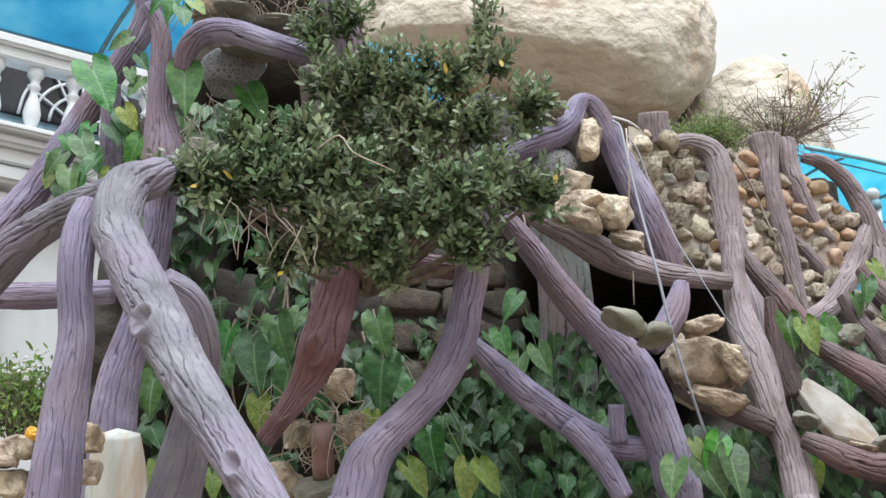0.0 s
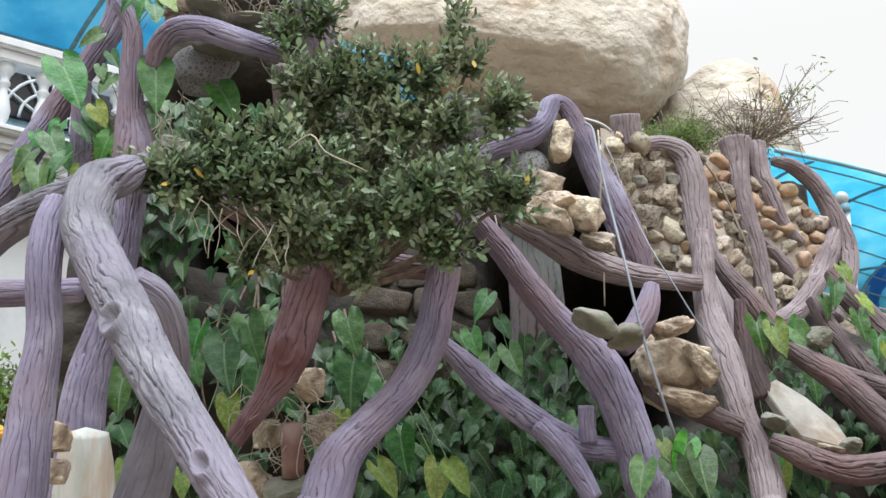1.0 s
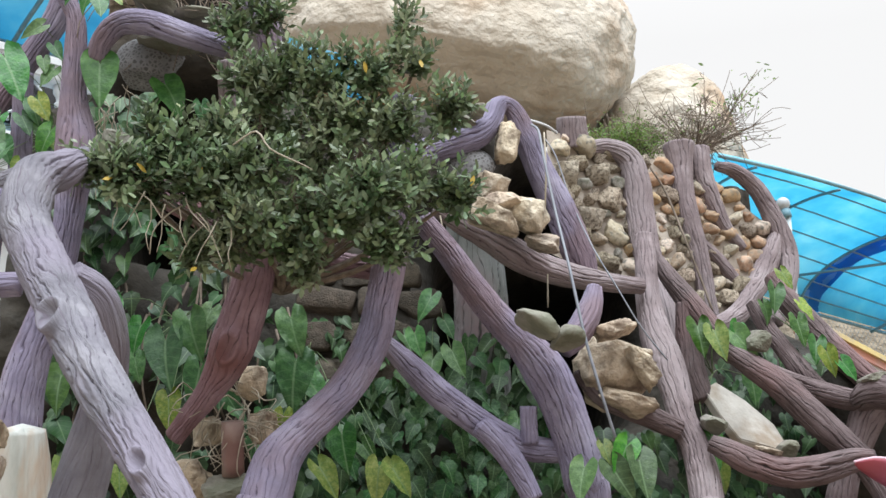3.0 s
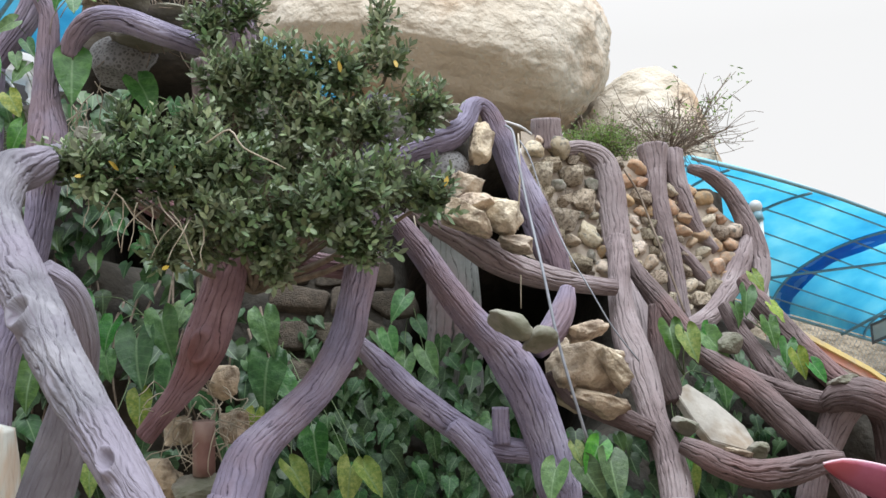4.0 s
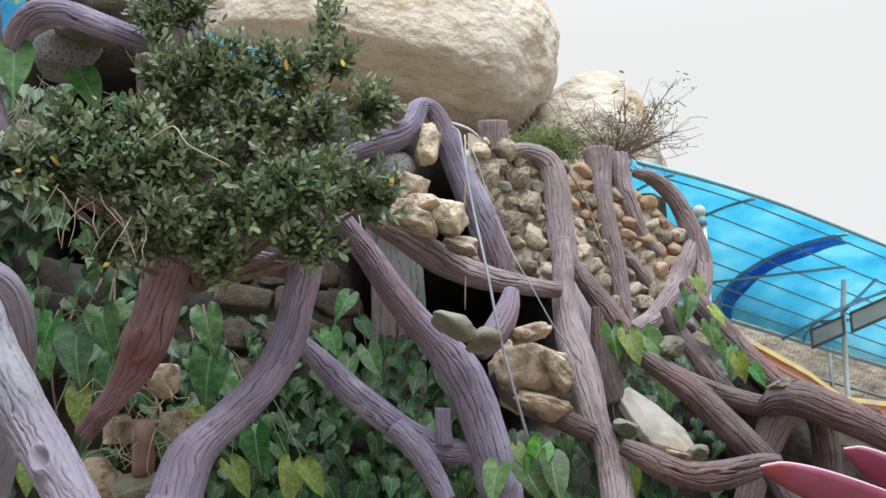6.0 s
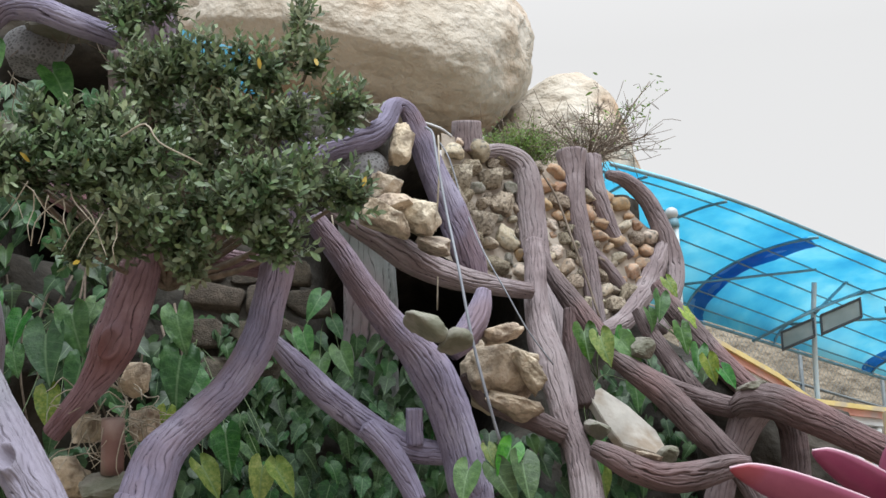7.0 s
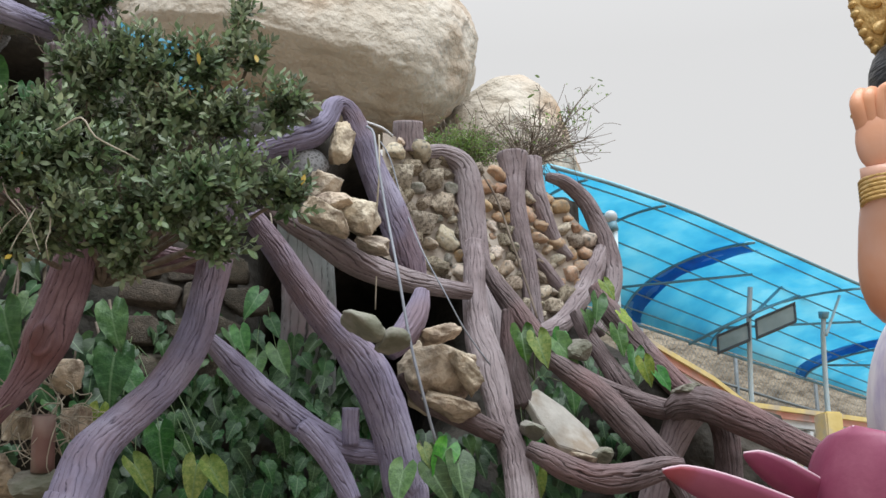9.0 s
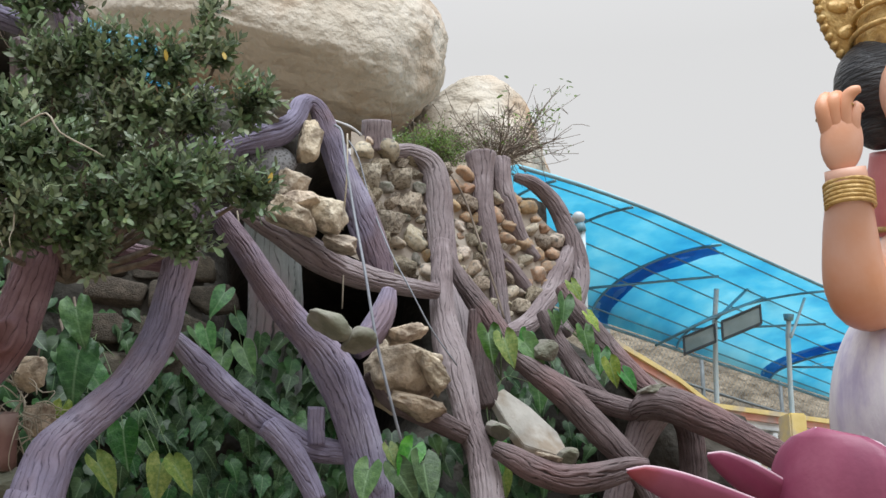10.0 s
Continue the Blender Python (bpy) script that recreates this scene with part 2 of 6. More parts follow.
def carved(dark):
    """Darkens the carved grooves of a limb in its colour, for grime and the shade in them: its own coordinates count
    the grooves.
    """
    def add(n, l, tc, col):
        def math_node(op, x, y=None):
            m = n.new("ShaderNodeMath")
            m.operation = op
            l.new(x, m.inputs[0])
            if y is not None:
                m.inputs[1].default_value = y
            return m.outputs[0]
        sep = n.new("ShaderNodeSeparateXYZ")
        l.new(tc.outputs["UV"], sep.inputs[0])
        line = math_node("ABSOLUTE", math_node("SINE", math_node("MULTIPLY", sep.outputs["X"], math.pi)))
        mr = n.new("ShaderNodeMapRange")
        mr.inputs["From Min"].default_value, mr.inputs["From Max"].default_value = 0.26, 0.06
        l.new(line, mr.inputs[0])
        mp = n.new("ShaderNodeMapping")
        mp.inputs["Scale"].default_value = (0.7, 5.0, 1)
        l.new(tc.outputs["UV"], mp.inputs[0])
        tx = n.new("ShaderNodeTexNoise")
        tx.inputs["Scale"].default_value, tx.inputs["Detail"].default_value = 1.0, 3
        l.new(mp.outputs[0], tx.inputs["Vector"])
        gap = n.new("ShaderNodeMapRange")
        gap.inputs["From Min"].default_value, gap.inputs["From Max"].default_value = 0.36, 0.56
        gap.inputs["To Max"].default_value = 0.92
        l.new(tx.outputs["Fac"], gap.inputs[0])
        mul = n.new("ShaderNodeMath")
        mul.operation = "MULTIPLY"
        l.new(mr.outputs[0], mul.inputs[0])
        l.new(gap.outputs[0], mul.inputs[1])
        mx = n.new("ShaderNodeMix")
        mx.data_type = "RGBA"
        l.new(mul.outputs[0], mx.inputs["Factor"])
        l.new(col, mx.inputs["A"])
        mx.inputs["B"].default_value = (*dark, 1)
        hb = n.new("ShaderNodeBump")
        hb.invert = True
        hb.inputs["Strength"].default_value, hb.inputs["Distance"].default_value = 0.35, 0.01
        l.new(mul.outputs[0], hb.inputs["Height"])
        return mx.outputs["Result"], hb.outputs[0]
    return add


def veins(n, l, tc, col):
    """A pale midrib and side veins, from the leaf's own coordinates."""
    sep = n.new("ShaderNodeSeparateXYZ")
    l.new(tc.outputs["UV"], sep.inputs[0])
    ab = n.new("ShaderNodeMath")
    ab.operation = "ABSOLUTE"
    l.new(sep.outputs["X"], ab.inputs[0])
    rib = n.new("ShaderNodeMapRange")
    rib.inputs["From Min"].default_value, rib.inputs["From Max"].default_value = 0.03, 0.008
    rib.inputs["To Max"].default_value = 0.5
    l.new(ab.outputs[0], rib.inputs[0])
    run = n.new("ShaderNodeMath")
    run.operation = "MULTIPLY_ADD"
    run.inputs[1].default_value = -0.45
    l.new(ab.outputs[0], run.inputs[0])
    l.new(sep.outputs["Y"], run.inputs[2])
    mul = n.new("ShaderNodeMath")
    mul.operation = "MULTIPLY"
    mul.inputs[1].default_value = 42.0
    l.new(run.outputs[0], mul.inputs[0])
    sn = n.new("ShaderNodeMath")
    sn.operation = "SINE"
    l.new(mul.outputs[0], sn.inputs[0])
    side = n.new("ShaderNodeMapRange")
    side.inputs["From Min"].default_value, side.inputs["From Max"].default_value = 0.86, 1.0
    side.inputs["To Max"].default_value = 0.16
    l.new(sn.outputs[0], side.inputs[0])
    top = n.new("ShaderNodeMath")
    top.operation = "MAXIMUM"
    l.new(rib.outputs[0], top.inputs[0])
    l.new(side.outputs[0], top.inputs[1])
    mx = n.new("ShaderNodeMix")
    mx.data_type = "RGBA"
    l.new(top.outputs[0], mx.inputs["Factor"])
    l.new(col, mx.inputs["A"])
    mx.inputs["B"].default_value = (0.20, 0.31, 0.16, 1)
    return mx.outputs["Result"]


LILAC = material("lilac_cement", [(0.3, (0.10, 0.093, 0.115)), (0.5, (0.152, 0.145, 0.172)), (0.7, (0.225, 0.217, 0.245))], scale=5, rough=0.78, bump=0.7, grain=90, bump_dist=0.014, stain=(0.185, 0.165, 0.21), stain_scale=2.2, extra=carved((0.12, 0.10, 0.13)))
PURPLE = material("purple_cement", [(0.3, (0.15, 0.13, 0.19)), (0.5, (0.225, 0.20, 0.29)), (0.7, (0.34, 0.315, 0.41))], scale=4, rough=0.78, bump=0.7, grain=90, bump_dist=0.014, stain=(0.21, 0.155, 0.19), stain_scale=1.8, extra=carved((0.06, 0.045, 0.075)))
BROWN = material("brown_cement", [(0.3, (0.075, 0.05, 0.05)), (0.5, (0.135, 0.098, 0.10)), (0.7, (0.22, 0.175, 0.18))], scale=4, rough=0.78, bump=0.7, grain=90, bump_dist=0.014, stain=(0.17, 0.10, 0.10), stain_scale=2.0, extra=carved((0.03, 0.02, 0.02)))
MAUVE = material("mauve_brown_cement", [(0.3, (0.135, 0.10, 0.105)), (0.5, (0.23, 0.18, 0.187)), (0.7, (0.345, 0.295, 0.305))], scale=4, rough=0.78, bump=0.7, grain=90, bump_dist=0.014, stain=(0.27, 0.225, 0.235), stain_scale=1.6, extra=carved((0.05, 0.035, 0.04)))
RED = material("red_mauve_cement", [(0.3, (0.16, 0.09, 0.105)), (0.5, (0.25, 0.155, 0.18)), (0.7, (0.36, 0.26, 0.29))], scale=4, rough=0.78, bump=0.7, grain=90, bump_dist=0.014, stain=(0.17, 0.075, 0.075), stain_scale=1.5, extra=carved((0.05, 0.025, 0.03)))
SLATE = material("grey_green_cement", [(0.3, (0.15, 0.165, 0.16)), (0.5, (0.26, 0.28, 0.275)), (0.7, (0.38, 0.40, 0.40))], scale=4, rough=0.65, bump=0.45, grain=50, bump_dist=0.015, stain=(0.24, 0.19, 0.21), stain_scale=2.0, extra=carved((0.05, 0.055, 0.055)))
BOULDER = material("granite_boulder", [(0.25, (0.37, 0.305, 0.235)), (0.5, (0.50, 0.445, 0.37)), (0.75, (0.60, 0.55, 0.485))], scale=1.7, detail=13, rough=0.88, bump=1.0, bump_scale=5, bump_dist=0.12, stain=(0.40, 0.25, 0.14), stain_scale=0.6, stain_size=(0.52, 0.68))
# rock colour taken towards black to carry the shade behind leaves and limbs
SHADEROCK = material("shade_darkened_rock", [(0.3, (0.012, 0.011, 0.009)), (0.5, (0.03, 0.026, 0.02)), (0.75, (0.075, 0.062, 0.048))], scale=2.2, detail=9, rough=0.9, bump=0.8, bump_scale=14, bump_dist=0.03)
MORTAR = material("cement_mortar", [(0.3, (0.26, 0.215, 0.18)), (0.5, (0.40, 0.345, 0.29)), (0.75, (0.52, 0.47, 0.41))], scale=5, rough=0.9, bump=0.6, bump_scale=50)
TANSTONE = material("tan_stone", [(0.25, (0.34, 0.27, 0.19)), (0.5, (0.54, 0.45, 0.34)), (0.75, (0.66, 0.59, 0.48))], scale=6, detail=9, rough=0.85, bump=1.0, bump_scale=24, bump_dist=0.035, stain=(0.24, 0.19, 0.14), stain_scale=9, vary=0.18)
COBBLE = material("river_cobble", [(0.25, (0.30, 0.24, 0.17)), (0.5, (0.46, 0.385, 0.29)), (0.75, (0.58, 0.52, 0.43))], scale=7, rough=0.7, bump=0.4, bump_scale=40, stain=(0.15, 0.14, 0.12), stain_scale=5, stain_size=(0.5, 0.66), vary=0.32)
ORANGESTONE = material("orange_cobble", [(0.25, (0.31, 0.19, 0.11)), (0.5, (0.44, 0.29, 0.18)), (0.75, (0.55, 0.42, 0.30))], scale=6, rough=0.7, bump=0.4, bump_scale=40, stain=(0.30, 0.24, 0.18), stain_scale=4, vary=0.2)
# tan stone with the shade behind the shrub put into its colour
MASONRY = material("shade_darkened_masonry", [(0.25, (0.04, 0.033, 0.025)), (0.5, (0.08, 0.066, 0.049)), (0.75, (0.145, 0.12, 0.09))], scale=6, detail=9, rough=0.9, bump=0.7, bump_scale=30, bump_dist=0.02, vary=0.2)
GREYSTONE = material("grey_stone", [(0.25, (0.15, 0.14, 0.12)), (0.5, (0.26, 0.245, 0.21)), (0.75, (0.38, 0.36, 0.315))], scale=7, rough=0.85, bump=0.8, bump_scale=35, stain=(0.15, 0.15, 0.11), stain_scale=4, vary=0.2)
WHITESTONE = material("pale_slab_stone", [(0.25, (0.46, 0.43, 0.39)), (0.5, (0.58, 0.55, 0.50)), (0.75, (0.68, 0.65, 0.60))], scale=8, rough=0.85, bump=0.6, bump_scale=30, stain=(0.40, 0.33, 0.26), stain_scale=5)
WHITE = material("white_paint", [(0.3, (0.56, 0.59, 0.62)), (0.5, (0.66, 0.69, 0.71)), (0.75, (0.72, 0.74, 0.75))], scale=3, rough=0.5, bump=0.15, bump_scale=60, stain=(0.55, 0.56, 0.56), stain_scale=2, stain_size=(0.56, 0.75))
STEEL = material("painted_steel", [(0.3, (0.11, 0.24, 0.31)), (0.7, (0.20, 0.36, 0.43))], scale=8, rough=0.45, bump=0.1, stain=(0.13, 0.17, 0.19), stain_scale=6, stain_size=(0.6, 0.75))
WOODGREY = material("weathered_twig", [(0.3, (0.10, 0.075, 0.055)), (0.7, (0.25, 0.20, 0.16))], scale=20, rough=0.9, bump=0.3)
PALETWIG = material("pale_root", [(0.3, (0.30, 0.26, 0.20)), (0.7, (0.46, 0.41, 0.33))], scale=20, rough=0.9, bump=0.3)
ARUM = material("elephant_ear_leaf", [(0.3, (0.022, 0.078, 0.02)), (0.5, (0.045, 0.135, 0.032)), (0.7, (0.09, 0.215, 0.055))], scale=5, rough=0.33, bump=0.35, bump_scale=18, vary=0.4, leafy=0.16, extra=veins)
YELLOWLEAF = material("variegated_leaf", [(0.3, (0.08, 0.15, 0.03)), (0.5, (0.20, 0.27, 0.06)), (0.7, (0.36, 0.38, 0.12))], scale=9, rough=0.42, bump=0.2, bump_scale=25, vary=0.25, leafy=0.22, extra=veins)
IVY = material("dark_creeper_leaf", [(0.3, (0.016, 0.045, 0.018)), (0.5, (0.038, 0.09, 0.033)), (0.7, (0.08, 0.16, 0.06))], scale=8, rough=0.42, bump=0.2, bump_scale=25, vary=0.4, leafy=0.18, extra=veins)
IVYSTUFF = material("dark_creeper_mass", [(0.3, (0.014, 0.04, 0.016)), (0.5, (0.034, 0.08, 0.03)), (0.7, (0.07, 0.14, 0.054))], scale=8, rough=0.42, bump=0, vary=0.4, island=True, leafy=0.18, extra=veins)
SHRUBLEAF = material("shrub_leaf", [(0.3, (0.085, 0.13, 0.062)), (0.5, (0.175, 0.228, 0.125)), (0.7, (0.33, 0.375, 0.24))], scale=3.5, rough=0.34, bump=0, vary=0.45, island=True, leafy=0.28)

# ---- large structure ----
def wall_y(x, z):
    """Depth of the rock face at x, z."""
    return 6.95 + 0.12 * (z - 2) + 0.42 * np.clip(x - 1.0, 0, None)


def wall_top(x):
    return 4.78 + 1.6 / (1 + np.exp((x + 0.55) / 0.12)) + 0.1 * np.sin(x * 5)


def grid_mesh(xs, zs, fn):
    X, Z = np.meshgrid(xs, zs, indexing="ij")
    V = fn(X.ravel(), Z.ravel())
    idx = np.arange(X.size).reshape(X.shape)
    f = np.stack([idx[:-1, :-1], idx[1:, :-1], idx[1:, 1:], idx[:-1, 1:]], -1).reshape(-1, 4)
    return mesh(V, f)


def inside(v, lo, hi, s):
    return 1 / (1 + np.exp(-(v - lo) / s)) / (1 + np.exp((v - hi) / s))


def rock_face(u, v):
    z = v * 5.0
    left = -1.62 - 0.43 * np.clip((3.95 - z) / 0.35, 0, 1)
    x = left + u * (2.9 - left + 0.62 * np.clip(4.1 - z, 0, 2.2))
    z = v * wall_top(x)
    y = wall_y(x, z)
    y = y + 2.2 * inside(x, 0.55, 1.62, 0.05) * inside(z, 2.95, 3.95, 0.05)
    y = y + 1.0 * inside(x, 0.92, 1.25, 0.04) * inside(z, 3.8, 4.5, 0.05)
    y = y + 2.2 * inside(x, -1.5, -0.7, 0.05) * inside(z, 3.95, 5.0, 0.06)
    y = y + 0.9 * inside(x, 3.25, 3.6, 0.06) * inside(z, 1.5, 2.75, 0.08)
    y = y + 0.45 * inside(x, 1.15, 3.2, 0.06) * inside(z, 3.6, 6.0, 0.1)
    p = np.stack([x, y * 0, z], 1)
    y = y - 0.16 * fnoise(p * 1.3, 4, 4) - 0.05 * np.abs(fnoise(p * 4, 9, 3))
    return np.stack([x, y, z], 1)


GROUND = material("dry_ground", [(0.3, (0.16, 0.12, 0.085)), (0.5, (0.24, 0.19, 0.14)), (0.75, (0.32, 0.27, 0.21))], scale=2, rough=0.95, bump=0.6, bump_scale=20)
single("ground", grid_mesh(np.linspace(-600, 600, 41), np.linspace(-600, 600, 41), lambda x, y: np.stack([x, y, 0 * x], 1)), GROUND, "bare trodden earth reaching to the horizon", "ground", kind="structure")
single("rock_wall", grid_mesh(np.linspace(0, 1, 220), np.linspace(-0.01, 1, 170), rock_face), SHADEROCK, "rough rock face behind the cement trees, coloured dark for the shade in its hollows", "rock wall", kind="structure")


def terrace(u, v):
    y = 7.9 + v * 11.0
    x = -1.6 - 0.2 * v + u * (1.55 + 0.31 * y)
    z = np.minimum(4.6 + 0.42 * (y - 7.9), 7.4) + 0.06 * fnoise(np.stack([x, y, 0 * x], 1) * 1.5, 3, 3)
    edge = (u < 0.001) | (u > 0.999) | (v > 0.999)
    return np.stack([x, y, np.where(edge, 0.0, z)], 1)


single("hill_terrace", grid_mesh(np.linspace(0, 1, 60), np.linspace(0, 1, 80), terrace), GROUND, "rocky terrace on which the boulders stand", "terrace", kind="structure")


def boulder(name, at, radii, seed, label, shape=None, rot=(0, 0, 0)):
    bm = bmesh.new()
    bmesh.ops.create_icosphere(bm, subdivisions=6, radius=1)
    v = np.array([w.co for w in bm.verts])
    if shape:
        v = shape(v)
    d = v / np.linalg.norm(v, axis=1)[:, None]
    v = v * (1 + 0.055 * fnoise(d * 1.3 + seed, seed, 3) + 0.028 * fnoise(d * 5 + seed, seed + 5, 5) - 0.022 * np.clip(1 - np.abs(fnoise(d * (2, 2, 4.5) + 3, seed + 9, 3)) / 0.06, 0, 1))[:, None]
    for w, c in zip(bm.verts, v):
        w.co = c * np.array(radii)
    for f in bm.faces:
        f.smooth = True
    return single(name, bm, BOULDER, label, "boulder", "boulders on the terrace", m=pose(*at, *rot))


def loaf(v):
    v = np.sign(v) * np.abs(v) ** 0.74
    v[:, 0] *= 1 + 0.06 * v[:, 2]
    ridge = -0.70 - 0.12 * v[:, 0]
    v[:, 1] += np.where(v[:, 2] < ridge, (ridge - v[:, 2]) * 2.2, (v[:, 2] - ridge) * 0.5)
    return v


def peak(v):
    v = np.sign(v) * np.abs(v) ** 0.9
    k = np.clip((v[:, 2] + 1) / 2, 0, 1)
    v[:, 0] = v[:, 0] * (1.1 - 0.62 * k ** 1.6) + 0.10 * k
    v[:, 1] = v[:, 1] * 1.0 - 0.25 * k
    return v


boulder("boulder", (0.979, 12.430, 8.354), (2.047, 1.35, 1.287), 3, "huge pale granite boulder with ochre stains overhanging the terrace", loaf, (0, 5, 0))
boulder("boulder", (3.50, 14.456, 6.95), (1.32, 1.6, 1.400), 8, "pale pointed granite boulder behind the bare bush", peak)

# far hillside to the far right
HILL = material("dry_hillside", [(0.3, (0.10, 0.085, 0.065)), (0.5, (0.22, 0.18, 0.13)), (0.75, (0.34, 0.29, 0.22))], scale=1.6, detail=10, rough=0.95, bump=1.0, bump_scale=3.5, bump_dist=0.3)


def hillside(u, v):
    x, y = 3 + u * 60, 19 + v * 40
    k = np.clip((y - 19) / 7, 0, 1)
    z = (9.6 + 0.06 * (y - 26)) * k * k * (3 - 2 * k) * np.clip((x - 3) / 4, 0, 1) + 0.45 * fnoise(np.stack([x, y, 0 * x], 1) * 0.5, 6, 4)
    return np.stack([x, y, z - 0.4], 1)


single("hillside", grid_mesh(np.linspace(0, 1, 160), np.linspace(0, 1, 110), hillside), HILL, "dry brown stony hillside behind the canopy", "hillside", kind="structure")

# ---- cement trees ----
def tree(label, mat, at, limbs):
    """A cement tree: each limb (name, points, seed, options) is one part."""
    t = thing("cement_tree", label, "cement tree", at, "cement trees on the rock face")
    for name, pts, seed, *opt in limbs:
        o = dict(opt[0]) if opt else {}
        m = o.pop("mat", mat)
        x, y, z, r = pts[-1]
        if name in ("trunk", "leg", "root") and z < 2.7 and pts[-2][2] > z + 0.085:
            dx, dy, dz = x - pts[-2][0], y - pts[-2][1], z - pts[-2][2]
            pts = pts + [(x + dx, y + dy, z + dz, r), (x + 1.7 * dx, y + 1.5 * dy, (z + dz) * 0.5, r * 1.05), (x + 2.0 * dx, y + 1.7 * dy, -0.06, r * 1.15)]
        part(name, bark(pts, seed, **o), m, t)
    return t


tree("lilac painted cement tree with forked leaning trunk and ring knots", LILAC, (-0.493, 3.038, 1.951), [
    ("trunk", [(-1.067, 4.420, 3.325, 0.056), (-1.089, 4.320, 3.257, 0.071), (-1.143, 4.220, 3.181, 0.085), (-1.133, 4.100, 3.001, 0.086), (-1.039, 3.950, 2.831, 0.086), (-0.933, 3.780, 2.667, 0.082), (-0.826, 3.600, 2.503, 0.079), (-0.728, 3.420, 2.352, 0.072), (-0.631, 3.260, 2.219, 0.068), (-0.539, 3.120, 2.099, 0.063), (-0.462, 3.000, 1.993, 0.059), (-0.400, 2.900, 1.903, 0.057), (-0.335, 2.800, 1.808, 0.054), (-0.276, 2.700, 1.720, 0.052)], 1, {"knots": [(0.29, 22, 0.055), (0.48, 10, 0.04)], "around": 128, "step": 0.01}),
    ("leg", [(-0.902, 3.841, 2.721, 0.054), (-0.831, 3.911, 2.666, 0.069), (-0.800, 3.999, 2.555, 0.065), (-0.823, 4.149, 2.416, 0.066), (-0.861, 4.201, 2.254, 0.078), (-0.918, 4.265, 2.055, 0.090)], 2, {"grooves": 0.25}),
    ("leg", [(-1.268, 4.240, 3.113, 0.061), (-1.280, 4.177, 2.985, 0.066), (-1.270, 4.129, 2.805, 0.060), (-1.248, 4.140, 2.609, 0.061), (-1.263, 4.149, 2.416, 0.072), (-1.275, 4.157, 2.228, 0.081), (-1.289, 4.169, 2.026, 0.091)], 3, {"grooves": 0.35, "mat": PURPLE}),
    ("branch", [(-1.182, 4.316, 3.206, 0.073), (-1.360, 4.471, 3.213, 0.069), (-1.520, 4.585, 3.185, 0.072), (-1.669, 4.659, 3.117, 0.080), (-1.842, 4.753, 2.988, 0.101)], 4, {}),
    ("branch", [(-1.240, 4.413, 3.231, 0.070), (-1.182, 4.585, 3.349, 0.073), (-1.227, 5.134, 3.601, 0.072), (-1.276, 5.503, 3.761, 0.067)], 5, {}),
    ("branch", [(-2.020, 5.106, 3.036, 0.055), (-1.733, 5.107, 3.031, 0.055), (-1.398, 5.102, 3.047, 0.048)], 6, {"grooves": 0.3, "mat": PURPLE}),
])
tree("tall purple cement tree with an arched limb beside hanging leaves", PURPLE, (-1.477, 5.602, 2.471), [
    ("trunk", [(-1.479, 5.600, 4.681, 0.040), (-1.411, 5.600, 4.554, 0.046), (-1.392, 5.600, 4.399, 0.053), (-1.387, 5.600, 4.246, 0.055), (-1.374, 5.600, 4.095, 0.066), (-1.352, 5.600, 3.946, 0.090), (-1.341, 5.600, 3.823, 0.100), (-1.345, 5.600, 3.684, 0.078), (-1.347, 5.600, 3.513, 0.069), (-1.362, 5.600, 3.345, 0.073), (-1.382, 5.600, 3.180, 0.077), (-1.420, 5.600, 2.991, 0.089), (-1.462, 5.600, 2.832, 0.094), (-1.483, 5.600, 2.676, 0.101), (-1.486, 5.600, 2.522, 0.106)], 11, {"mat": PURPLE}),
    ("branch", [(-1.592, 5.953, 4.976, 0.067), (-1.580, 5.994, 4.847, 0.070), (-1.683, 6.055, 4.660, 0.064), (-1.888, 6.147, 4.371, 0.070), (-2.099, 6.165, 3.989, 0.080), (-2.243, 6.139, 3.744, 0.091), (-2.411, 6.110, 3.504, 0.101)], 12),
    ("branch", [(-1.753, 6.019, 4.444, 0.051), (-1.753, 6.101, 4.188, 0.051), (-1.759, 6.174, 3.961, 0.060)], 13, {"around": 72}),
    ("branch", [(-1.284, 5.542, 4.294, 0.047), (-1.251, 5.512, 4.386, 0.052), (-1.168, 5.485, 4.469, 0.058), (-1.030, 5.484, 4.475, 0.058), (-0.865, 5.499, 4.428, 0.058), (-0.664, 5.563, 4.393, 0.050)], 14),
    ("branch", [(-0.680, 5.719, 4.396, 0.051), (-0.660, 5.771, 4.233, 0.054), (-0.637, 5.815, 4.098, 0.054)], 15, {"mat": MAUVE, "around": 72}),
    ("branch", [(-0.628, 5.757, 4.932, 0.059), (-0.570, 5.802, 4.792, 0.065), (-0.505, 5.838, 4.680, 0.065), (-0.467, 5.892, 4.512, 0.059)], 16),
])
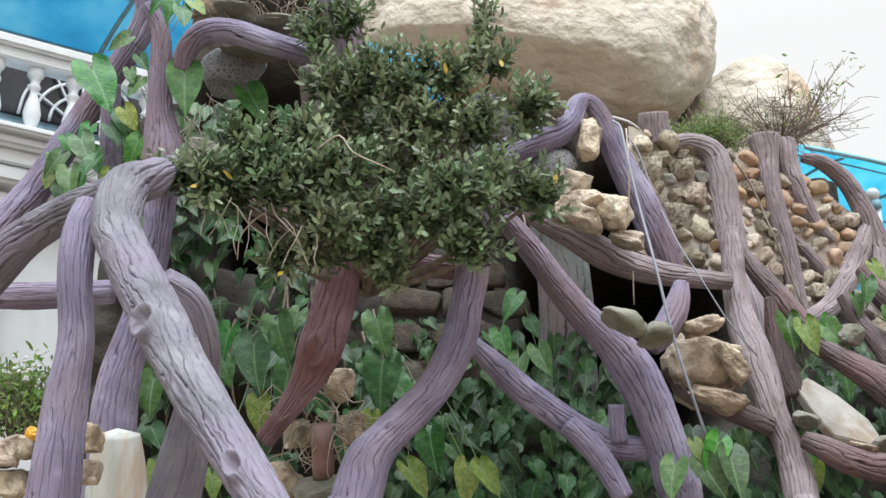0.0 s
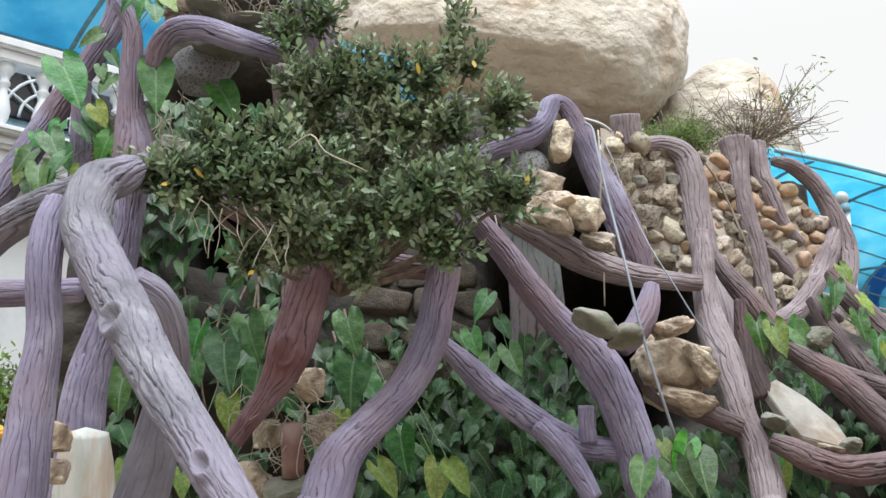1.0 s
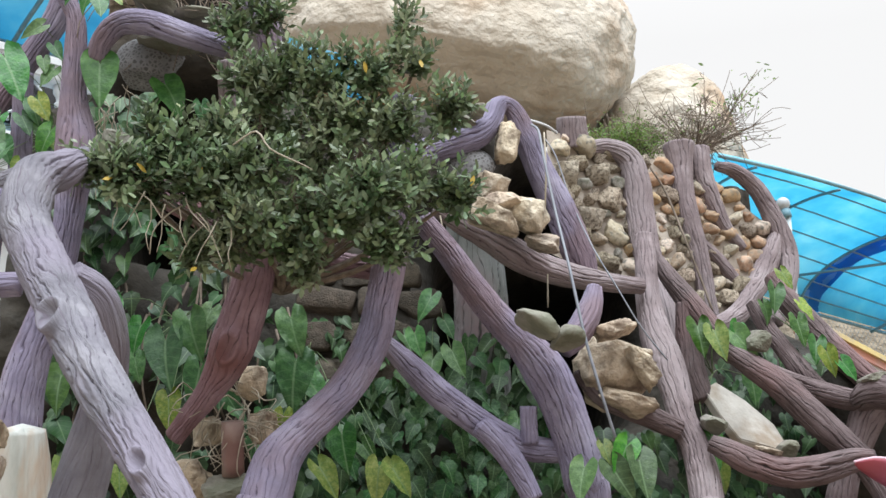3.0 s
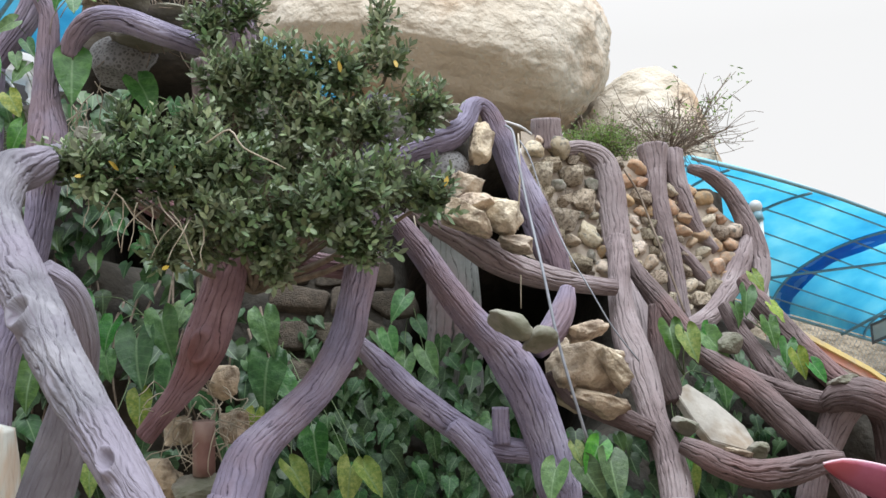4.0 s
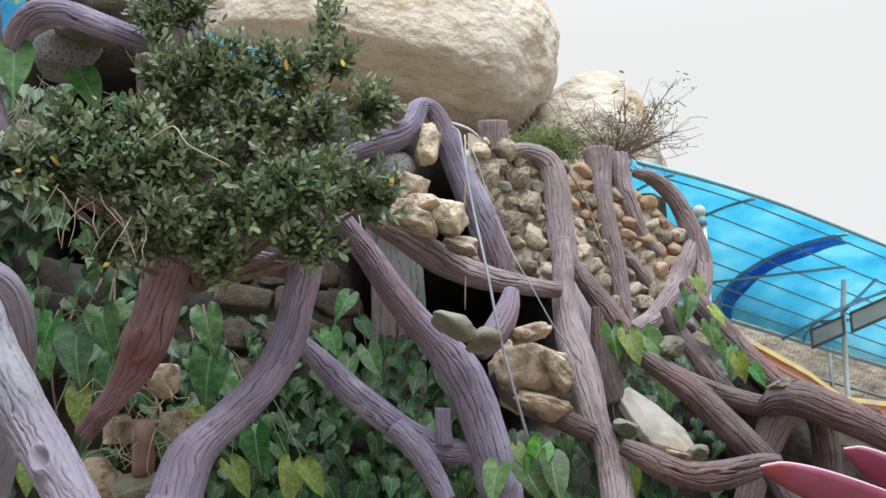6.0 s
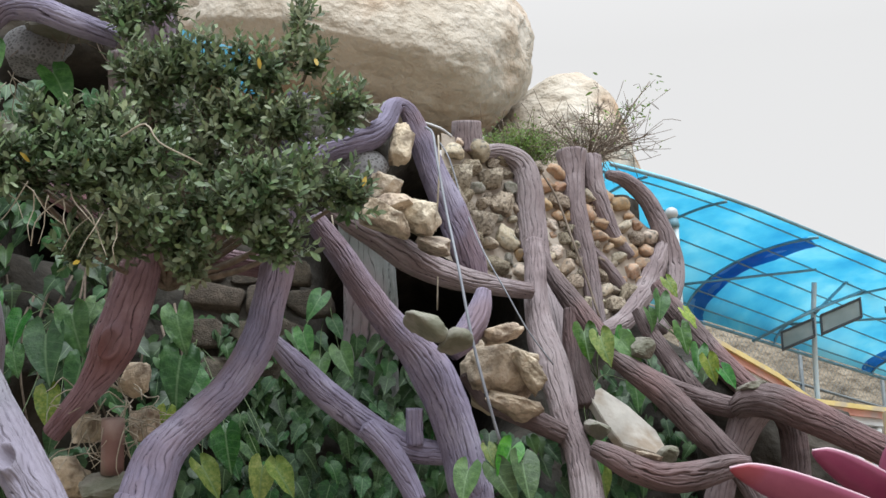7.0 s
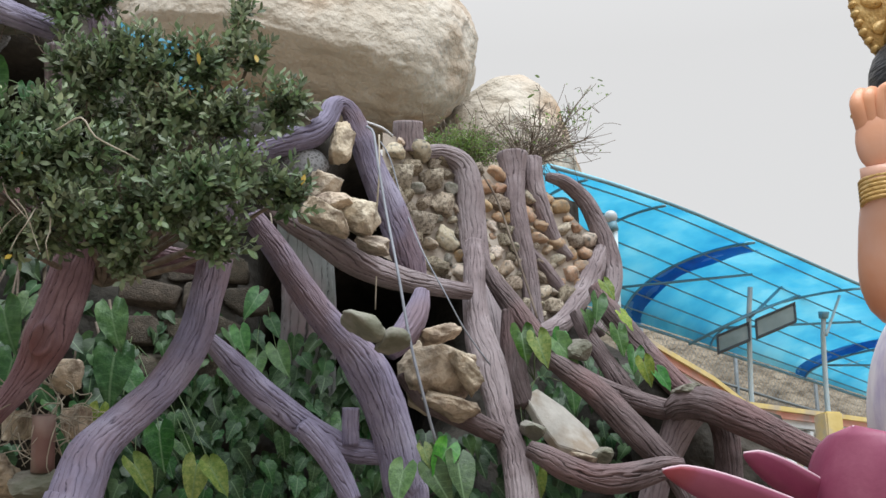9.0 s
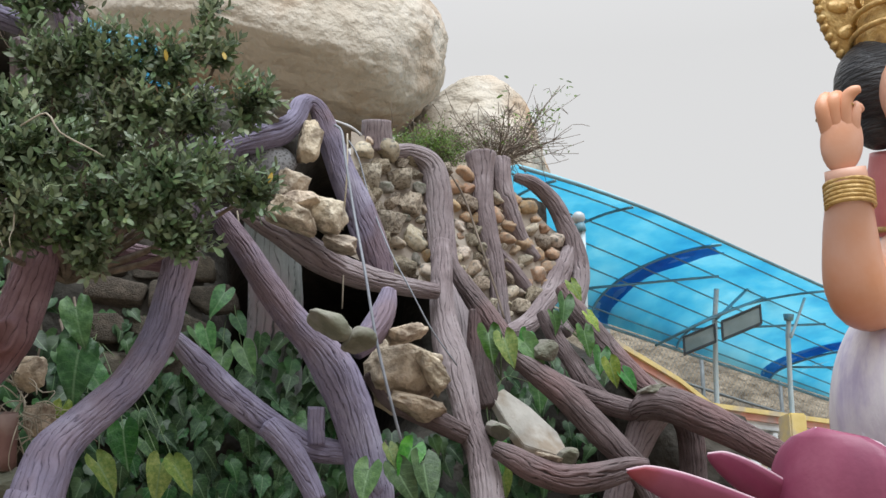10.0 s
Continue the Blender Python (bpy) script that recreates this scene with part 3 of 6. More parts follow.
tree("dark reddish cement trunk with an eye-shaped knot", RED, (-0.927, 5.826, 2.428), [
    ("trunk", [(-0.450, 5.480, 3.500, 0.089), (-0.463, 5.525, 3.349, 0.091), (-0.487, 5.570, 3.199, 0.095), (-0.528, 5.615, 3.049, 0.100), (-0.571, 5.660, 2.925, 0.101), (-0.616, 5.705, 2.828, 0.082), (-0.686, 5.750, 2.718, 0.061), (-0.766, 5.795, 2.620, 0.051), (-0.834, 5.840, 2.535, 0.047)], 21, {"knots": [(0.54, 0, 0.055)], "step": 0.011, "grooves": 0.7}),
    ("branch", [(-1.003, 5.723, 3.730, 0.069), (-0.727, 5.773, 3.572, 0.061), (-0.397, 5.817, 3.436, 0.055), (-0.176, 5.829, 3.399, 0.058), (0.099, 5.839, 3.368, 0.058)], 22),
])
tree("purple cement trunk curving down with a forked root", PURPLE, (-0.400, 5.476, 2.208), [
    ("trunk", [(0.203, 5.550, 4.162, 0.060), (0.187, 5.650, 3.878, 0.066), (0.169, 5.700, 3.605, 0.068), (0.158, 5.730, 3.443, 0.078), (0.135, 5.720, 3.298, 0.082), (0.109, 5.700, 3.153, 0.079), (0.082, 5.680, 3.011, 0.081), (0.029, 5.660, 2.872, 0.082), (-0.049, 5.620, 2.731, 0.079), (-0.150, 5.570, 2.606, 0.080), (-0.255, 5.520, 2.496, 0.085), (-0.326, 5.480, 2.391, 0.101), (-0.357, 5.460, 2.278, 0.109), (-0.378, 5.450, 2.169, 0.114)], 31),
    ("branch", [(0.133, 6.000, 3.045, 0.042), (0.266, 6.018, 2.924, 0.061), (0.403, 6.037, 2.801, 0.069), (0.554, 6.055, 2.693, 0.069), (0.704, 6.073, 2.600, 0.071), (0.842, 6.092, 2.548, 0.066), (1.023, 6.110, 2.531, 0.055)], 32),
    ("branch", [(0.599, 5.970, 2.632, 0.054), (0.704, 5.973, 2.529, 0.059), (0.781, 5.977, 2.422, 0.054), (0.851, 5.980, 2.285, 0.048)], 33),
    ("stub", [(0.850, 6.040, 2.559, 0.044), (0.844, 6.020, 2.647, 0.043), (0.842, 6.000, 2.735, 0.043)], 34, {"grooves": 0.3, "flat_end": True, "around": 72}),
])
tree("purple cement tree with an arched limb and leaning trunk", PURPLE, (1.127, 6.085, 2.276), [
    ("trunk", [(0.306, 5.870, 3.641, 0.052), (0.436, 5.893, 3.495, 0.062), (0.559, 5.917, 3.327, 0.067), (0.682, 5.940, 3.175, 0.073), (0.805, 5.963, 3.053, 0.083), (0.913, 5.987, 2.931, 0.107), (0.985, 6.010, 2.810, 0.107), (1.037, 6.033, 2.676, 0.101), (1.083, 6.057, 2.542, 0.099), (1.116, 6.080, 2.382, 0.101)], 41),
    ("branch", [(0.192, 6.400, 4.107, 0.068), (0.363, 6.425, 4.231, 0.078), (0.522, 6.450, 4.299, 0.082), (0.652, 6.475, 4.361, 0.076), (0.727, 6.500, 4.454, 0.064), (0.762, 6.525, 4.549, 0.058), (0.814, 6.550, 4.592, 0.045), (0.874, 6.575, 4.557, 0.052), (0.930, 6.600, 4.442, 0.065), (0.992, 6.625, 4.299, 0.074), (1.066, 6.650, 4.143, 0.083), (1.140, 6.675, 3.999, 0.090), (1.200, 6.700, 3.855, 0.093), (1.255, 6.725, 3.729, 0.089), (1.297, 6.750, 3.597, 0.070)], 42),
    ("branch", [(0.405, 6.300, 3.861, 0.042), (0.535, 6.357, 3.804, 0.061), (0.690, 6.414, 3.743, 0.073), (0.847, 6.471, 3.665, 0.080), (1.006, 6.529, 3.609, 0.074), (1.168, 6.586, 3.581, 0.068), (1.364, 6.643, 3.565, 0.056), (1.601, 6.700, 3.556, 0.044)], 43, {"mat": MAUVE}),
    ("branch", [(1.210, 6.100, 3.372, 0.040), (1.189, 6.075, 3.285, 0.057), (1.148, 6.050, 3.190, 0.068), (1.086, 6.025, 3.097, 0.067), (1.017, 6.000, 3.028, 0.056)], 44, {"grooves": 0.4}),
])
tree("thick grey-green cement trunk set back in the hollow", SLATE, (0.719, 7.093, 3.061), [
    ("trunk", [(0.630, 6.839, 4.180, 0.138), (0.663, 6.929, 3.898, 0.148), (0.702, 6.934, 3.556, 0.159), (0.719, 7.093, 3.061, 0.172), (0.719, 7.172, 2.813, 0.179)], 51, {"pitch": 0.045}),
])
tree("brown-mauve cement roots climbing over a wall of cobbles", MAUVE, (1.753, 6.288, 2.298), [
    ("trunk", [(1.686, 6.950, 3.944, 0.054), (1.672, 6.885, 3.765, 0.066), (1.654, 6.820, 3.573, 0.072), (1.653, 6.755, 3.405, 0.079), (1.663, 6.690, 3.257, 0.091), (1.696, 6.625, 3.098, 0.095), (1.721, 6.560, 2.928, 0.083), (1.735, 6.495, 2.763, 0.075), (1.776, 6.430, 2.603, 0.079), (1.788, 6.365, 2.448, 0.086), (1.787, 6.300, 2.282, 0.088)], 61),
    ("branch", [(1.472, 7.538, 4.743, 0.045), (1.632, 7.609, 4.781, 0.060), (1.773, 7.651, 4.715, 0.087), (1.817, 7.647, 4.534, 0.098), (1.824, 7.623, 4.307, 0.097), (1.833, 7.548, 4.069, 0.088), (1.863, 7.430, 3.807, 0.071), (1.877, 7.309, 3.592, 0.066), (1.881, 7.237, 3.395, 0.062), (1.852, 7.152, 3.201, 0.047)], 62),
    ("branch", [(2.174, 7.852, 4.908, 0.106), (2.177, 7.837, 4.776, 0.082), (2.176, 7.810, 4.550, 0.073), (2.203, 7.796, 4.343, 0.073), (2.243, 7.789, 4.142, 0.068), (2.265, 7.774, 3.941, 0.064), (2.281, 7.757, 3.742, 0.060), (2.318, 7.753, 3.582, 0.048)], 63),
    ("branch", [(2.341, 7.944, 4.924, 0.071), (2.341, 7.920, 4.723, 0.079), (2.404, 7.922, 4.518, 0.070), (2.487, 7.936, 4.341, 0.055), (2.612, 7.973, 4.214, 0.035)], 64),
    ("branch", [(2.459, 7.950, 4.808, 0.032), (2.607, 8.010, 4.792, 0.052), (2.761, 8.063, 4.691, 0.064), (2.865, 8.085, 4.512, 0.072), (2.940, 8.092, 4.307, 0.080), (2.942, 8.067, 4.092, 0.079), (2.867, 8.008, 3.869, 0.066), (2.780, 7.951, 3.692, 0.054)], 65),
    ("branch", [(2.896, 8.082, 4.377, 0.036), (2.818, 8.027, 4.199, 0.071), (2.722, 7.965, 4.013, 0.077), (2.599, 7.873, 3.843, 0.068), (2.475, 7.773, 3.695, 0.067), (2.346, 7.677, 3.598, 0.066), (2.216, 7.584, 3.530, 0.047)], 66),
    ("branch", [(1.774, 7.100, 3.888, 0.031), (1.835, 7.030, 3.727, 0.054), (1.915, 6.960, 3.570, 0.067), (1.992, 6.890, 3.427, 0.066), (2.054, 6.820, 3.307, 0.059), (2.113, 6.750, 3.170, 0.051)], 67, {"mat": BROWN}),
    ("branch", [(2.278, 7.833, 4.217, 0.034), (2.409, 7.873, 4.094, 0.046), (2.529, 7.906, 3.949, 0.046), (2.617, 7.930, 3.839, 0.031)], 76),
    ("root", [(2.253, 6.950, 3.219, 0.040), (2.403, 6.910, 3.107, 0.053), (2.537, 6.870, 3.036, 0.059), (2.687, 6.830, 2.976, 0.065), (2.837, 6.790, 2.939, 0.065), (2.960, 6.750, 2.925, 0.058)], 78, {"mat": BROWN}),
    ("root", [(1.910, 6.950, 3.532, 0.060), (1.909, 6.950, 3.344, 0.066), (1.928, 6.950, 3.143, 0.072), (1.973, 6.950, 2.962, 0.065)], 77, {"mat": BROWN}),
    ("root", [(1.141, 6.300, 2.982, 0.038), (1.269, 6.325, 2.856, 0.053), (1.407, 6.350, 2.796, 0.059), (1.547, 6.375, 2.753, 0.059), (1.687, 6.400, 2.695, 0.053)], 68, {"mat": BROWN}),
    ("root", [(2.365, 7.150, 3.602, 0.031), (2.417, 7.096, 3.465, 0.051), (2.479, 7.042, 3.332, 0.054), (2.555, 6.988, 3.185, 0.060), (2.629, 6.934, 3.058, 0.059), (2.687, 6.880, 3.002, 0.046)], 69, {"mat": BROWN}),
    ("root", [(2.559, 7.300, 3.814, 0.050), (2.613, 7.220, 3.647, 0.070), (2.733, 7.140, 3.451, 0.072), (2.832, 7.060, 3.288, 0.075), (2.930, 6.980, 3.143, 0.074), (3.009, 6.900, 3.034, 0.066)], 70, {"mat": BROWN}),
    ("root", [(1.989, 6.570, 3.184, 0.038), (2.128, 6.520, 3.072, 0.062), (2.264, 6.470, 2.956, 0.074), (2.394, 6.420, 2.801, 0.076), (2.521, 6.370, 2.654, 0.072), (2.616, 6.320, 2.538, 0.065), (2.675, 6.270, 2.392, 0.058), (2.710, 6.220, 2.273, 0.058)], 71, {"mat": BROWN}),
    ("root", [(1.806, 6.260, 2.607, 0.044), (1.878, 6.237, 2.570, 0.058), (2.001, 6.213, 2.503, 0.069), (2.168, 6.190, 2.454, 0.075), (2.339, 6.167, 2.466, 0.075), (2.498, 6.143, 2.511, 0.060), (2.601, 6.120, 2.521, 0.040)], 72, {"mat": BROWN}),
    ("root", [(2.803, 6.750, 2.928, 0.064), (2.849, 6.652, 2.956, 0.089), (2.939, 6.553, 2.939, 0.100), (3.083, 6.455, 2.858, 0.096), (3.213, 6.357, 2.763, 0.088), (3.379, 6.258, 2.645, 0.081), (3.531, 6.160, 2.524, 0.076)], 73, {"mat": BROWN}),
    ("root", [(2.949, 6.750, 2.948, 0.084), (2.882, 6.800, 2.868, 0.097), (2.825, 6.850, 2.719, 0.084), (2.764, 6.900, 2.565, 0.077), (2.718, 6.950, 2.379, 0.084)], 74),
    ("root", [(3.069, 6.760, 2.962, 0.078), (3.143, 6.793, 2.846, 0.078), (3.173, 6.827, 2.690, 0.081), (3.182, 6.860, 2.503, 0.087)], 75, {"mat": BROWN}),
])
tree("sawn-off mauve cement stump on the terrace edge", MAUVE, (1.385, 7.586, 4.798), [
    ("trunk", [(1.393, 7.597, 4.763, 0.122), (1.385, 7.569, 4.851, 0.107), (1.378, 7.535, 4.957, 0.096)], 81, {"flat_end": True}),
])

# ---- balcony of the white house ----
along, out = Vector((0.819, 0.574, 0)), Vector((0.574, -0.819, 0))
corner = Vector((-3.470, 8.826, 6.190))
turn = math.degrees(math.atan2(along.y, along.x))


def on_house(s, o, h):
    """s metres along the facade, o metres out of it, h above the rail's top."""
    return corner + along * s + out * o + Vector((0, 0, h))


def house_box(lo, hi, bevel=0.012):
    bm = bmesh.new()
    box(bm, lo, hi, bevel)
    bm.transform(Matrix.Translation(corner) @ pose(0, 0, 0, 0, 0, turn))
    return bm


BLUEWASH = material("blue_washed_plaster", [(0.3, (0.16, 0.30, 0.38)), (0.5, (0.30, 0.46, 0.54)), (0.75, (0.50, 0.62, 0.66))], scale=3, rough=0.7, bump=0.3, stretch=(3, 3, 0.5))
DARKROOM = material("dark_window_glass", [(0.3, (0.02, 0.02, 0.022)), (0.7, (0.05, 0.05, 0.055))], scale=2, rough=0.15, bump=0)
house = thing("white_house", "white painted house front with a balustraded balcony", "house", on_house(0, 0, -corner.z))
base = -corner.z
part("wall", house_box((-5, 0.25, base), (2.3, 0.5, -0.85)), WHITE, house)
part("column", house_box((0.0, 0.05, base), (0.22, 0.25, -1.25)), WHITE, house)
part("balcony_slab", house_box((-5, -0.05, -1.05), (2.3, 0.8, -0.93)), WHITE, house)
part("cornice", house_box((-5, -0.12, -0.93), (2.3, 0.2, -0.83), 0.03), WHITE, house)
part("cornice", house_box((-5, -0.2, -0.83), (2.3, 0.25, -0.77), 0.02), WHITE, house)
part("cornice", house_box((-5, -0.05, -1.2), (2.3, 0.25, -1.06), 0.03), WHITE, house)
part("handrail", house_box((-5, -0.1, -0.09), (2.3, 0.2, 0.0), 0.02), WHITE, house)
part("handrail", house_box((-5, -0.05, -0.18), (2.3, 0.15, -0.09), 0.01), WHITE, house)
part("upper_wall", house_box((-5, 0.8, -0.93), (2.3, 0.95, 0.3)), BLUEWASH, house, "blue washed plaster wall")
BAL = [(0.07, 0), (0.07, 0.05), (0.045, 0.06), (0.04, 0.09), (0.062, 0.15), (0.07, 0.21), (0.055, 0.29), (0.034, 0.36), (0.03, 0.40), (0.048, 0.42), (0.048, 0.44), (0.034, 0.46), (0.042, 0.50), (0.066, 0.53), (0.066, 0.60)]
bal = lathe(BAL, 16)
for k in range(-8, 5):
    part("baluster", bal, WHITE, house, m=pose(*on_house(0.319 + 0.310 * k, -0.05, -0.775)))
window = part("window", house_box((-1.2, 0.76, -0.3), (1.9, 0.8, 0.26)), DARKROOM, house, "dark arched window with a white fan grille")
for k, r in enumerate((0.14, 0.27, 0.4, 0.53)):
    c = on_house(0.92, -0.72, -0.3)
    pts = [(*(c + along * (r * math.cos(a)) + Vector((0, 0, r * math.sin(a)))), 0.014) for a in np.linspace(0, math.pi, 9)]
    part("grille_bar", tube(pts, 6, 0.06), WHITE, window)
for a in (30, 60, 90, 120, 150):
    c = on_house(0.92, -0.72, -0.3)
    part("grille_bar", tube([(*c, 0.012), (*(c + along * (0.55 * math.cos(radians(a))) + Vector((0, 0, 0.55 * math.sin(radians(a))))), 0.012)], 6), WHITE, window)
for s in (1.0, 1.1):
    part("grille_bar", tube([(*on_house(s, -0.72, -0.34), 0.014), (*on_house(s, -0.72, 0.26), 0.014)], 6), WHITE, window)

# ---- blue sheet canopies ----
def sheet_material(name, c1, c2, c3):
    m = material(name, [(0.3, c1), (0.5, c2), (0.72, c3)], scale=1.1, detail=5, rough=0.35, bump=0.3, bump_scale=6, leafy=0.72, stain=c3, stain_scale=0.8, stain_size=(0.5, 0.75))
    return m


SHEET = sheet_material("blue_sheet", (0.10, 0.50, 0.72), (0.22, 0.66, 0.82), (0.50, 0.82, 0.90))
OLDSHEET = sheet_material("weathered_blue_sheet", (0.08, 0.33, 0.50), (0.14, 0.45, 0.61), (0.30, 0.57, 0.67))
DEEPSHEET = sheet_material("deep_blue_sheet", (0.02, 0.27, 0.62), (0.04, 0.36, 0.72), (0.10, 0.46, 0.76))


def vault(a0, b0, a1, b1, s, phi, lift=0.0):
    """A point of a quarter vault between the eave a0-b0 and the crown a1-b1; s along it, phi in degrees."""
    e = Vector(a0).lerp(Vector(b0), s)
    c = Vector(a1).lerp(Vector(b1), s)
    d = c - e
    p = radians(phi)
    return Vector((e.x + d.x * (1 - math.cos(p)), e.y + d.y * (1 - math.cos(p)), e.z + d.z * math.sin(p))) + Vector((0, 0, lift - 2.5 * min(s, 0) ** 2))


def vault_sheet(ends, s0, s1, p0, p1, ns, nphi, lift=0.0, thick=0.006, wavy=0.012):
    verts, faces = [], []
    for layer in (0, thick):
        for i in range(ns + 1):
            for j in range(nphi + 1):
                verts.append(vault(*ends, s0 + (s1 - s0) * i / ns, p0 + (p1 - p0) * j / nphi, lift + layer + wavy * math.sin(i * 1.7) * math.sin(j * 0.9)))
    w, n = nphi + 1, (ns + 1) * (nphi + 1)
    for i in range(ns):
        for j in range(nphi):
            q = (i * w + j, (i + 1) * w + j, (i + 1) * w + j + 1, i * w + j + 1)
            faces += [q[::-1], tuple(k + n for k in q)]
    return mesh(verts, faces)


ENDS = ((4.166, 11.941, 4.990), (11.115, 16.129, 4.696), (4.956, 10.950, 5.599), (13.116, 15.200, 4.776))
canopy = thing("walkway_canopy", "blue translucent sheet canopy on a curved steel frame", "canopy", (ENDS[0][0], ENDS[0][1], 0))
for k, (s0, s1) in enumerate(((-0.25, 0.06), (0.06, 0.53), (0.53, 1.0))):
    part("roof_sheet", vault_sheet(ENDS, s0, s1, 0, 100, 14, 14), SHEET, canopy)
for s0 in (0.055, 0.455):
    part("overlap_strip", vault_sheet(ENDS, s0, s0 + 0.032, 0, 92, 4, 16, -0.012, 0.004, 0.03), DEEPSHEET, canopy, "deep blue overlapping strip of sheet")
for k in range(6):
    s = (-0.2, -0.09, 0.05, 0.24, 0.48, 0.74)[k]
    part("rib", tube([(*vault(*ENDS, s, p, -0.05), 0.014) for p in range(0, 106, 10)], 8, 0.1), STEEL, canopy)
for p in (0, 14, 28, 43, 58, 74, 92, 102):
    part("purlin", tube([(*vault(*ENDS, s, p, -0.035), 0.018 if p in (0, 102) else 0.009) for s in (-0.25, -0.18, -0.09, 0, 0.25, 0.5, 0.75, 1.0)], 8, 0.3), STEEL, canopy)
for s in (0.02, 0.24, 0.48):
    part("tie_bar", tube([(*vault(*ENDS, s, 30, -0.06), 0.014), (*vault(*ENDS, s + 0.1, 80, -0.12), 0.014)], 8, 0.3), STEEL, canopy)
PALESTEEL = material("pale_blue_post_paint", [(0.3, (0.46, 0.56, 0.60)), (0.7, (0.58, 0.66, 0.69))], scale=6, rough=0.45, bump=0.1, stain=(0.35, 0.30, 0.25), stain_scale=5, stain_size=(0.6, 0.75))


def post(u_top, u_bot, r):
    t, b = Vector(u_top), Vector(u_bot)
    return tube([(b.x, b.y, 0.0, r), (b.x, b.y, b.z, r), (*t, r)], 12, 0.5)


part("post", post((5.683, 11.518, 5.194), (5.757, 11.830, 4.199), 0.027), PALESTEEL, canopy)
p2 = part("post", post((6.731, 11.967, 5.051), (6.814, 12.209, 4.262), 0.028), PALESTEEL, canopy)
part("post_cap", tube([(*(6.732, 11.973, 5.034), 0.05), (*(6.727, 11.951, 5.104), 0.06)], 10), STEEL, p2)
part("brace", tube([(*(6.769, 12.022, 4.858), 0.016), (*(6.982, 12.035, 5.322), 0.016)], 8), PALESTEEL, canopy)
part("brace", tube([(*(5.185, 12.020, 4.681), 0.016), (*(5.703, 11.602, 4.926), 0.016), (*(7.190, 12.745, 5.637), 0.016)], 8), STEEL, canopy)
part("brace", tube([(*(5.705, 11.611, 4.898), 0.016), (*(6.539, 12.275, 5.561), 0.016)], 8), STEEL, canopy)

DARKFRAME = material("dark_sign_frame", [(0.3, (0.02, 0.03, 0.04)), (0.7, (0.05, 0.06, 0.07))], scale=6, rough=0.5, bump=0.1)
SIGNFACE = material("grey_sign_face", [(0.3, (0.14, 0.19, 0.19)), (0.7, (0.20, 0.25, 0.25))], scale=4, rough=0.35, bump=0.05, stain=(0.24, 0.29, 0.29), stain_scale=3)


def sign_board(a, b, h, label):
    """A framed board from a to b (lower corners), h high."""
    a, b = Vector(a), Vector(b)
    w = (b - a).length
    t = thing("hanging_sign", label, "sign", a, "signs under the canopy")
    x_, y_ = (b - a).normalized(), Vector((-(b - a).y, (b - a).x, 0)).normalized()
    m = Matrix(((x_.x, y_.x, 0, a.x), (x_.y, y_.y, 0, a.y), (x_.z, y_.z, 1, a.z), (0, 0, 0, 1)))
    for name, lo, hi, mat in (("face", (0.02, -0.02, 0.02), (w - 0.02, 0.02, h - 0.02), SIGNFACE), ("frame_bar", (0, -0.035, 0), (w, 0.035, 0.022), DARKFRAME), ("frame_bar", (0, -0.035, h - 0.022), (w, 0.035, h), DARKFRAME),
                              ("frame_bar", (0, -0.035, 0.022), (0.022, 0.035, h - 0.022), DARKFRAME), ("frame_bar", (w - 0.022, -0.035, 0.022), (w, 0.035, h - 0.022), DARKFRAME)):
        bm = bmesh.new()
        box(bm, lo, hi, 0.004)
        bm.transform(m)
        part(name, bm, mat, t)


sign_board((5.360, 11.712, 4.511), (5.679, 11.593, 4.645), 0.198, "blank grey framed sign board fixed to a canopy post")
sign_board((5.734, 11.576, 4.656), (6.125, 11.429, 4.823), 0.210, "blank grey framed sign board lit from above")

GLOBE = material("opal_glass_globe", [(0.3, (0.36, 0.41, 0.44)), (0.7, (0.46, 0.50, 0.53))], scale=3, rough=0.3, bump=0)
lamp = thing("globe_lamp", "unlit opal globe lamp on a thin post beside the canopy", "lamp", (3.528, 9.746, 3.924))
gc = Vector((3.433, 9.389, 5.070))
part("post", tube([(gc.x + 0.03, gc.y, 0, 0.025), (gc.x + 0.03, gc.y, gc.z - 0.1, 0.025)], 10, 0.5), PALESTEEL, lamp)
part("collar", tube([(gc.x + 0.02, gc.y, gc.z - 0.12, 0.045), (gc.x + 0.01, gc.y, gc.z - 0.05, 0.04)], 10), STEEL, lamp)
gb = bmesh.new()
bmesh.ops.create_uvsphere(gb, u_segments=20, v_segments=12, radius=0.056)
for f in gb.faces:
    f.smooth = True
part("globe", gb, GLOBE, lamp, m=Matrix.Translation(gc))

fence = thing("chain_link_fence", "sagging grey chain-link fence at the foot of the hillside", "fence", (6.215, 14.648, 5.141))
FWIRE = material("grey_fence_wire", [(0.3, (0.10, 0.12, 0.13)), (0.7, (0.18, 0.20, 0.21))], scale=8, rough=0.6, bump=0)
fa, fb = Vector((5.646, 14.600, 5.690)), Vector((12.940, 19.387, 5.623))
for h in (0.0, -0.55, -1.1):
    part("rail", tube([(fa.x, fa.y, fa.z + h, 0.02), (*((fa + fb) / 2 + Vector((0, 0, h - 0.08))), 0.02), (fb.x, fb.y, fb.z + h, 0.02)], 6, 0.5), FWIRE, fence)
for k in range(5):
    q = fa.lerp(fb, k / 4)
    part("post", tube([(q.x, q.y, 0, 0.03), (q.x, q.y, q.z + 0.1, 0.03)], 6, 1.0), FWIRE, fence)
wv, wf = [], []
